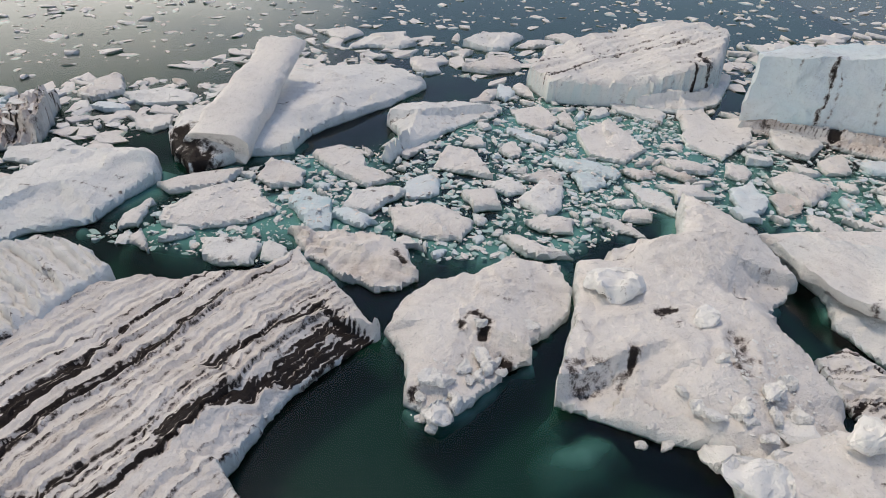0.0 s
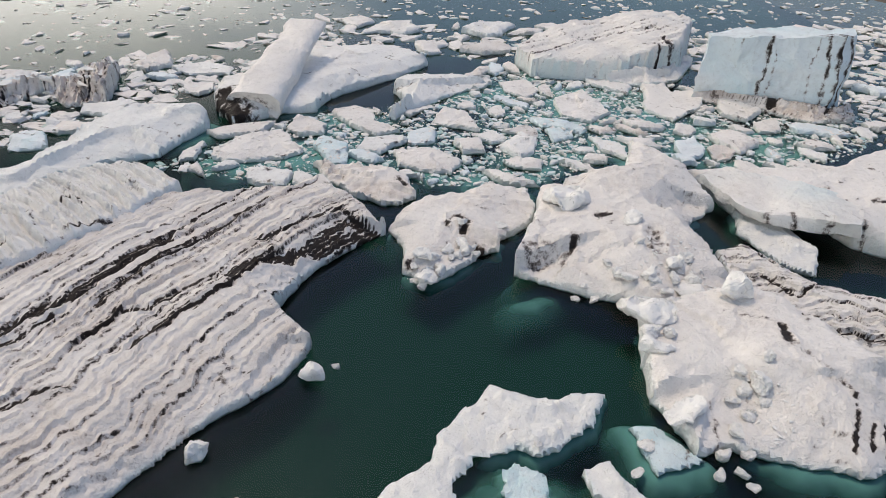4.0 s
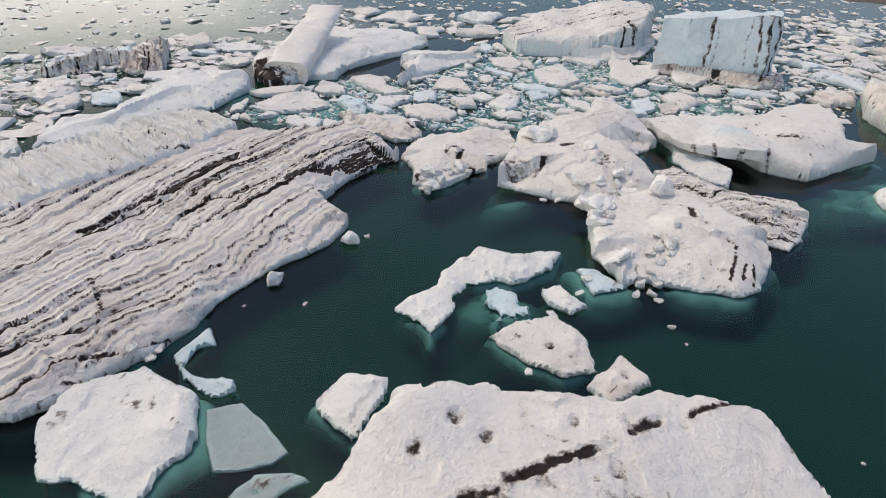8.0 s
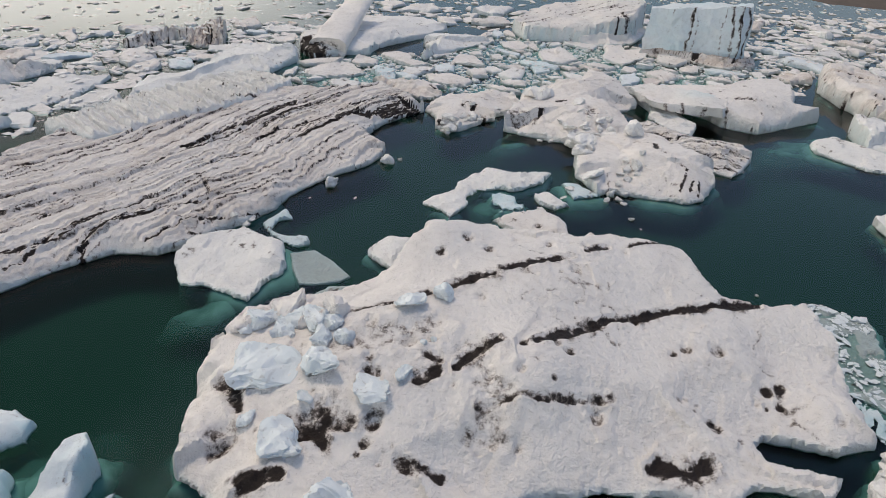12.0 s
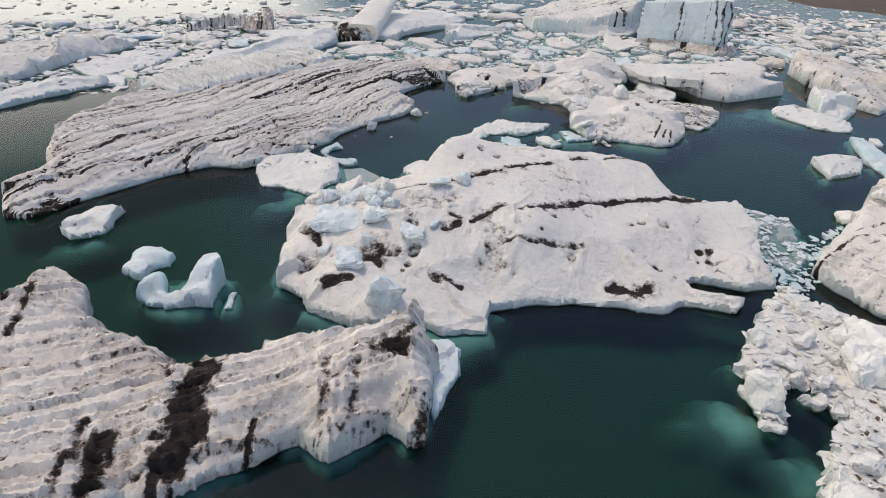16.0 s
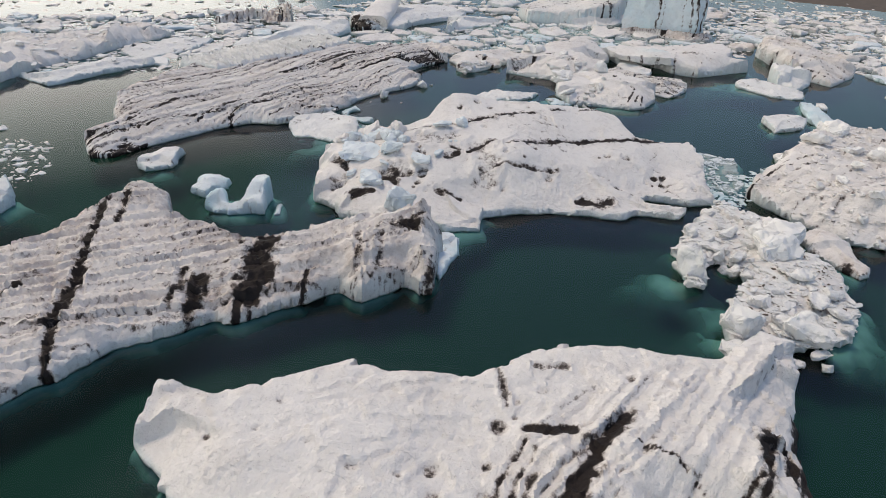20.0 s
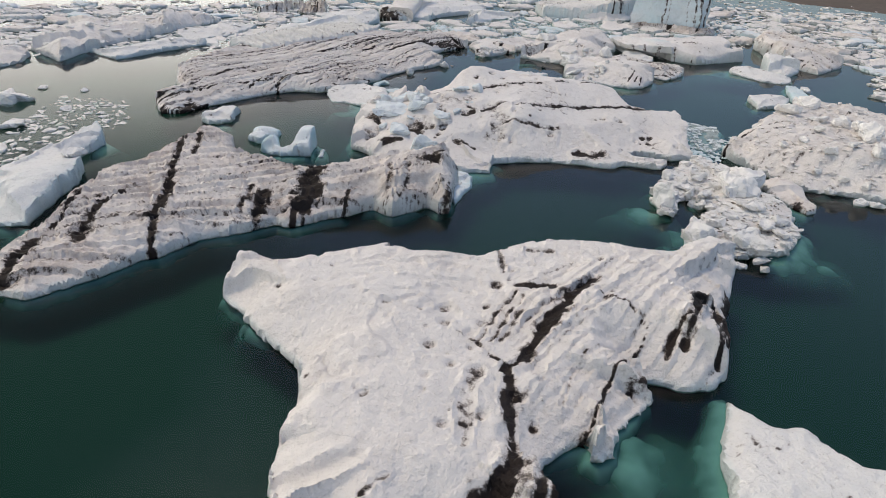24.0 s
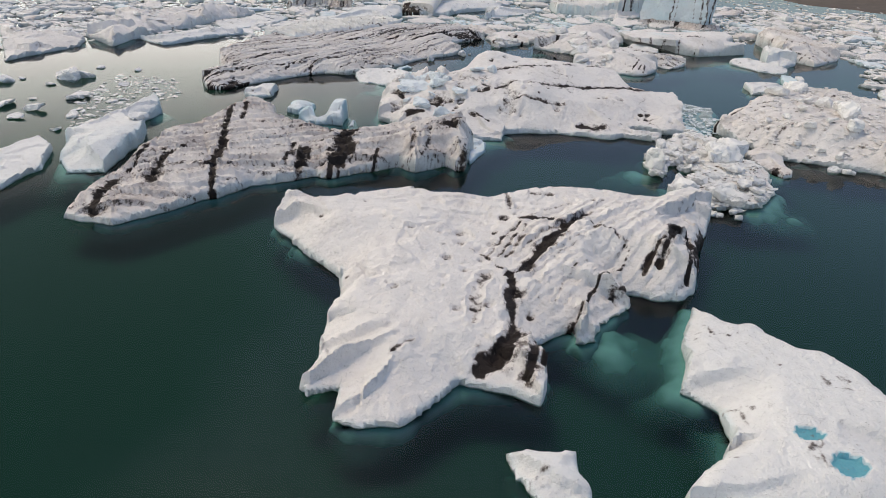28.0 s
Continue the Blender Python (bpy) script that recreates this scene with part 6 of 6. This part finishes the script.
boulders([(-10.6, -23.4, 2.9, 0.42), (-7.2, -23.6, 1.9, 0.75), (-3.8, -25.4, 1.7, 0.4), (-2, -24.2, 0.8, 0.7), (-1.9, -18.6, 1.3, 0.6), (0.3, -17.2, 1.0, 0.8), (-8.6, -28.2, 1.9, 0.6), (-5.4, -31.6, 2.1, 0.8), (-11.7, -18.4, 1.6, 0.7), (-9.6, -18.6, 1.4, 0.8), (-8, -19.2, 1.5, 0.8), (-6.8, -19.7, 1.1, 0.9), (-5.8, -21.1, 0.9, 0.7), (-10.1, -20, 1.0, 0.8), (-7.3, -21.2, 1.1, 0.6), (-12.6, -19.4, 0.9, 0.7), (-12.4, -17.6, 0.8, 0.7), (-0.2, -21.3, 0.37, 0.7), (-0.9, -21.8, 0.32, 0.7), (-7.7, -25.4, 0.8, 0.5)] + [(-10.9, -26.6, 0.8, 0.5)], ICE_PALE, "pale bluish ice block on the speckled floe", "blocks on the speckled floe")
boulders([(-12.0, -17.0, 1.9, 0.9), (-10.2, -17.4, 1.8, 1.1), (-8.4, -18.2, 1.6, 1.0), (-13.2, -18.8, 1.4, 0.8), (-6.6, -18.6, 1.2, 0.9), (-8.6, -16.9, 1.2, 0.8)], ICE, "dusty tilted ice block at the corner of the speckled floe", "blocks on the speckled floe")
boulders([(28.4, -37.5, 2.48, 0.7), (19.8, -42.4, 1.2, 0.9), (23.4, -36.9, 1.43, 0.7), (24.9, -38.5, 1.13, 0.7), (20.3, -51.8, 2.09, 0.8), (25.9, -49.9, 2.07, 0.7), (24.6, -48.6, 1.23, 0.7), (28.7, -45.2, 1.6, 0.6), (30.7, -44, 1.1, 0.7), (23.6, -46.1, 1.32, 0.7), (29.8, -47, 1.16, 0.7), (21.6, -38.1, 1.11, 0.7), (25.4, -34.2, 1.2, 0.7), (28.8, -42, 1.44, 0.7), (19.8, -39.2, 0.92, 0.7), (23.4, -34.7, 1, 0.7), (25, -41, 0.93, 0.7), (25.7, -44, 1.06, 0.7), (20.6, -48.8, 1.05, 0.7), (22.8, -51.9, 0.83, 0.7)] + [(23.5, -52.5, 0.83, 0.7), (26.3, -51.6, 0.96, 0.7), (29.1, -49.2, 0.67, 0.7), (22.7, -49.8, 0.81, 0.7), (24.3, -52.4, 0.7, 0.7), (23.6, -39.6, 0.72, 0.7), (26.9, -35.7, 1, 0.7), (28, -41, 1.01, 0.7), (25.3, -32.4, 0.73, 0.7), (26.1, -52.9, 0.57, 0.7), (28.2, -48, 0.77, 0.7)], ICE_CLEAN, "white ice block in a heap of rubble", "blocks of the rubble heap")
boulders([(28.5, -37.8, 2.62, 0.8), (42.9, -13.4, 2.09, 0.7), (47.7, -7.5, 2.48, 0.7), (40.8, -10.7, 1.77, 0.4), (45.9, -15.6, 1.73, 0.7), (48, -17.7, 1.72, 0.7), (48.8, -23.6, 2.19, 0.7), (47, -29.4, 1.86, 0.7), (49.2, -19.9, 1.7, 0.7), (41.6, -28.7, 1.11, 0.7), (42.3, -32.2, 0.98, 0.7), (39.8, -30.7, 0.89, 0.7), (44.1, -33.7, 1.18, 0.7), (42.6, -36.1, 1.05, 0.7), (40.3, -33.8, 0.87, 0.7), (40, -25, 1.04, 0.7), (37.9, -25.4, 0.93, 0.7), (44.4, -28.3, 1.13, 0.7), (44.1, -36.4, 1.24, 0.7), (43.3, -21.7, 1.19, 0.7)], ICE_CLEAN, "white ice block on the gravelly floe", "blocks on the gravelly floe")
boulders([(-5.7, 15.9, 1.1, 0.7), (-4.3, 16.9, 0.39, 0.7), (-11.2, 9.8, 1.02, 0.8), (-8.3, 6.6, 0.28, 0.7), (-12.9, 6.3, 0.23, 0.7), (-17.8, 0.3, 0.71, 0.7), (-17.3, 0.9, 0.54, 0.7), (-18.7, -0, 0.54, 0.7), (26.8, -8.6, 0.26, 0.7), (19.5, 4.3, 0.41, 0.7), (19.9, 2.3, 0.2, 0.7), (10.5, 5.5, 0.84, 0.5), (13.3, 8.5, 0.54, 0.4), (14.3, 10.2, 0.73, 0.4), (8, 10, 0.42, 0.4), (7.9, -0.8, 0.51, 0.4)], ICE_CLEAN, "small white ice block drifting alone", "drifting ice lumps")
boulders([(-63.9, -18.9, 2.98, 0.4), (-62, -17.7, 2.59, 0.4), (-56.6, -28.4, 2.11, 0.5), (-63.1, -33.9, 2.33, 0.4), (-58.6, -35.4, 1.68, 0.4), (-58.4, -39.1, 1.42, 0.4), (-62.4, -12, 1.08, 0.4), (-56.3, -12.1, 0.92, 0.4), (-54.1, -20.7, 1.1, 0.4), (-63.8, -23.4, 1, 0.4), (-69.3, -21.6, 0.78, 0.4), (-41.6, -40.8, 1.47, 0.7), (-51.5, -42.1, 0.82, 0.4), (-61.7, -30.7, 0.83, 0.4), (-52.7, -36.5, 1.29, 0.4), (-51.3, -29.3, 1.02, 0.4), (-70.5, -23.7, 1.68, 0.4)], ICE_CLEAN, "low white ice piece on the open water", "drifting ice lumps")
boulders([(25.1, -42.7, 0.24, 0.7), (20.6, -40, 1.89, 0.8), (24.1, -39.7, 0.97, 0.7), (23.6, -37.7, 1, 0.7), (24.4, -36.9, 0.76, 0.7), (28.3, -33.6, 1.36, 0.7), (57.4, 13.8, 1.5, 0.5), (30.1, -34.2, 3.28, 0.7), (21, -49.1, 2.1, 0.7), (27.2, -26.7, 0.88, 0.7), (25.4, -29.2, 1.01, 0.7), (22.1, -34.1, 1.19, 0.7)], ICE_CLEAN, "white ice block at the edge of the rubble", "blocks of the rubble heap")


def litter(name, outline, count, small, large, material, label, inset=0.6, power=2.0):
    """Crumbs strewn over the top of one floe."""
    rng = random.Random(count)
    xs, ys = zip(*outline)
    x = np.array([rng.uniform(min(xs), max(xs)) for _ in range(count)])
    y = np.array([rng.uniform(min(ys), max(ys)) for _ in range(count)])
    ok = (inside_distance(x, y, outline) > inset) & (fbm(x, y, 6, 3, count) > -0.35)
    spots = [(float(a), float(b), top_at(a, b) + 0.02, small + (large - small) * rng.random() ** power) for a, b in zip(x[ok], y[ok])]
    return strew(name, spots, material, label)


litter("ice_crumbs", MIDDLE_REGION, 4500, 0.06, 0.5, ICE, "crumbs of ice lying on the crowded floes", 0.0, 2.6)
litter("ice_crumbs", WEST_REGION, 3500, 0.2, 1.5, ICE_CLEAN, "ice rubble lying on the western pack", 0.0, 2.0)
litter("ice_crumbs", EAST_PACK, 1800, 0.2, 1.2, ICE, "ice rubble lying on the eastern pack", 0.0, 2.2)
litter("ice_rubble", [(19.8, -36.8), (22.6, -31.8), (27.3, -26.4), (30.5, -28.5), (32.9, -31.8), (32, -36.8), (33.3, -40.4), (32.4, -45.2), (30.6, -48), (28, -50.5), (23.6, -51.1), (20, -50.8), (20.8, -47.3), (22.4, -44.8), (24.5, -41.6), (24.6, -40.7), (24.5, -38.3), (22.4, -38.5), (21.3, -41.9), (19.7, -41.6), (20.4, -38.6)], 3400, 0.1, 0.75, ICE_CLEAN, "ice rubble heaped on the broken floe", 0.1)
litter("ice_gravel", [(31.7, -22.4), (40.8, -12.2), (47.6, -3.7), (51.3, -4), (58.5, -9.4), (66.7, -14.5), (58.7, -30.2), (50.1, -37.5), (46.1, -35.5), (41.2, -33.9), (37.6, -33.5), (35.5, -30.3), (33.2, -26.9)], 5200, 0.1, 0.6, ICE, "ice gravel strewn over the large floe", 0.8)
litter("brash_ice", [(28.6, -10.4), (31.5, -9.6), (34.4, -11.6), (34.2, -16), (32.6, -19.6), (30.2, -22.3), (28.9, -20)], 700, 0.08, 0.55, ICE_PALE, "pale brash frozen into the half-melted ice", 0.0)
litter("ash_gravel", [(19.8, -36.8), (27.3, -26.4), (32.9, -31.8), (33.3, -40.4), (30.6, -48), (28, -50.5), (20, -50.8), (22.4, -44.8), (24.6, -40.7)], 700, 0.08, 0.36, ASH, "black ash gravel between the ice blocks", 0.4)
litter("ice_crumbs", [(19, 21), (17, 25), (19, 30), (22, 31), (25, 27), (24, 14), (23, 9.8), (21, 10), (21.5, 17)], 900, 0.05, 0.3, ICE_CLEAN, "crumbs of white ice in the gully", 0.0)
litter("ice_crumbs", [(0, 27), (0, 31), (4, 33), (8, 32.5), (7, 30.5), (2, 26.6)], 260, 0.05, 0.25, ICE_CLEAN, "crumbs of white ice beside the hollow", 0.0)
litter("ice_crumbs", [(-12, -24), (-10, -14), (-3, -12), (0, -20), (-4, -27)], 500, 0.04, 0.2, ICE, "ice crumbs among the pale blocks", 0.0)
WEST_BRASH = [(-50, -42), (-56, -30), (-58, -14), (-48, -16), (-44, -24), (-46, -40)]
strew("brash_ice", free_spots(WEST_BRASH, 700, 0.1, 0.8, brash_rng, 2.2), ICE_CLEAN, "brash ice drifting beside the long floe")
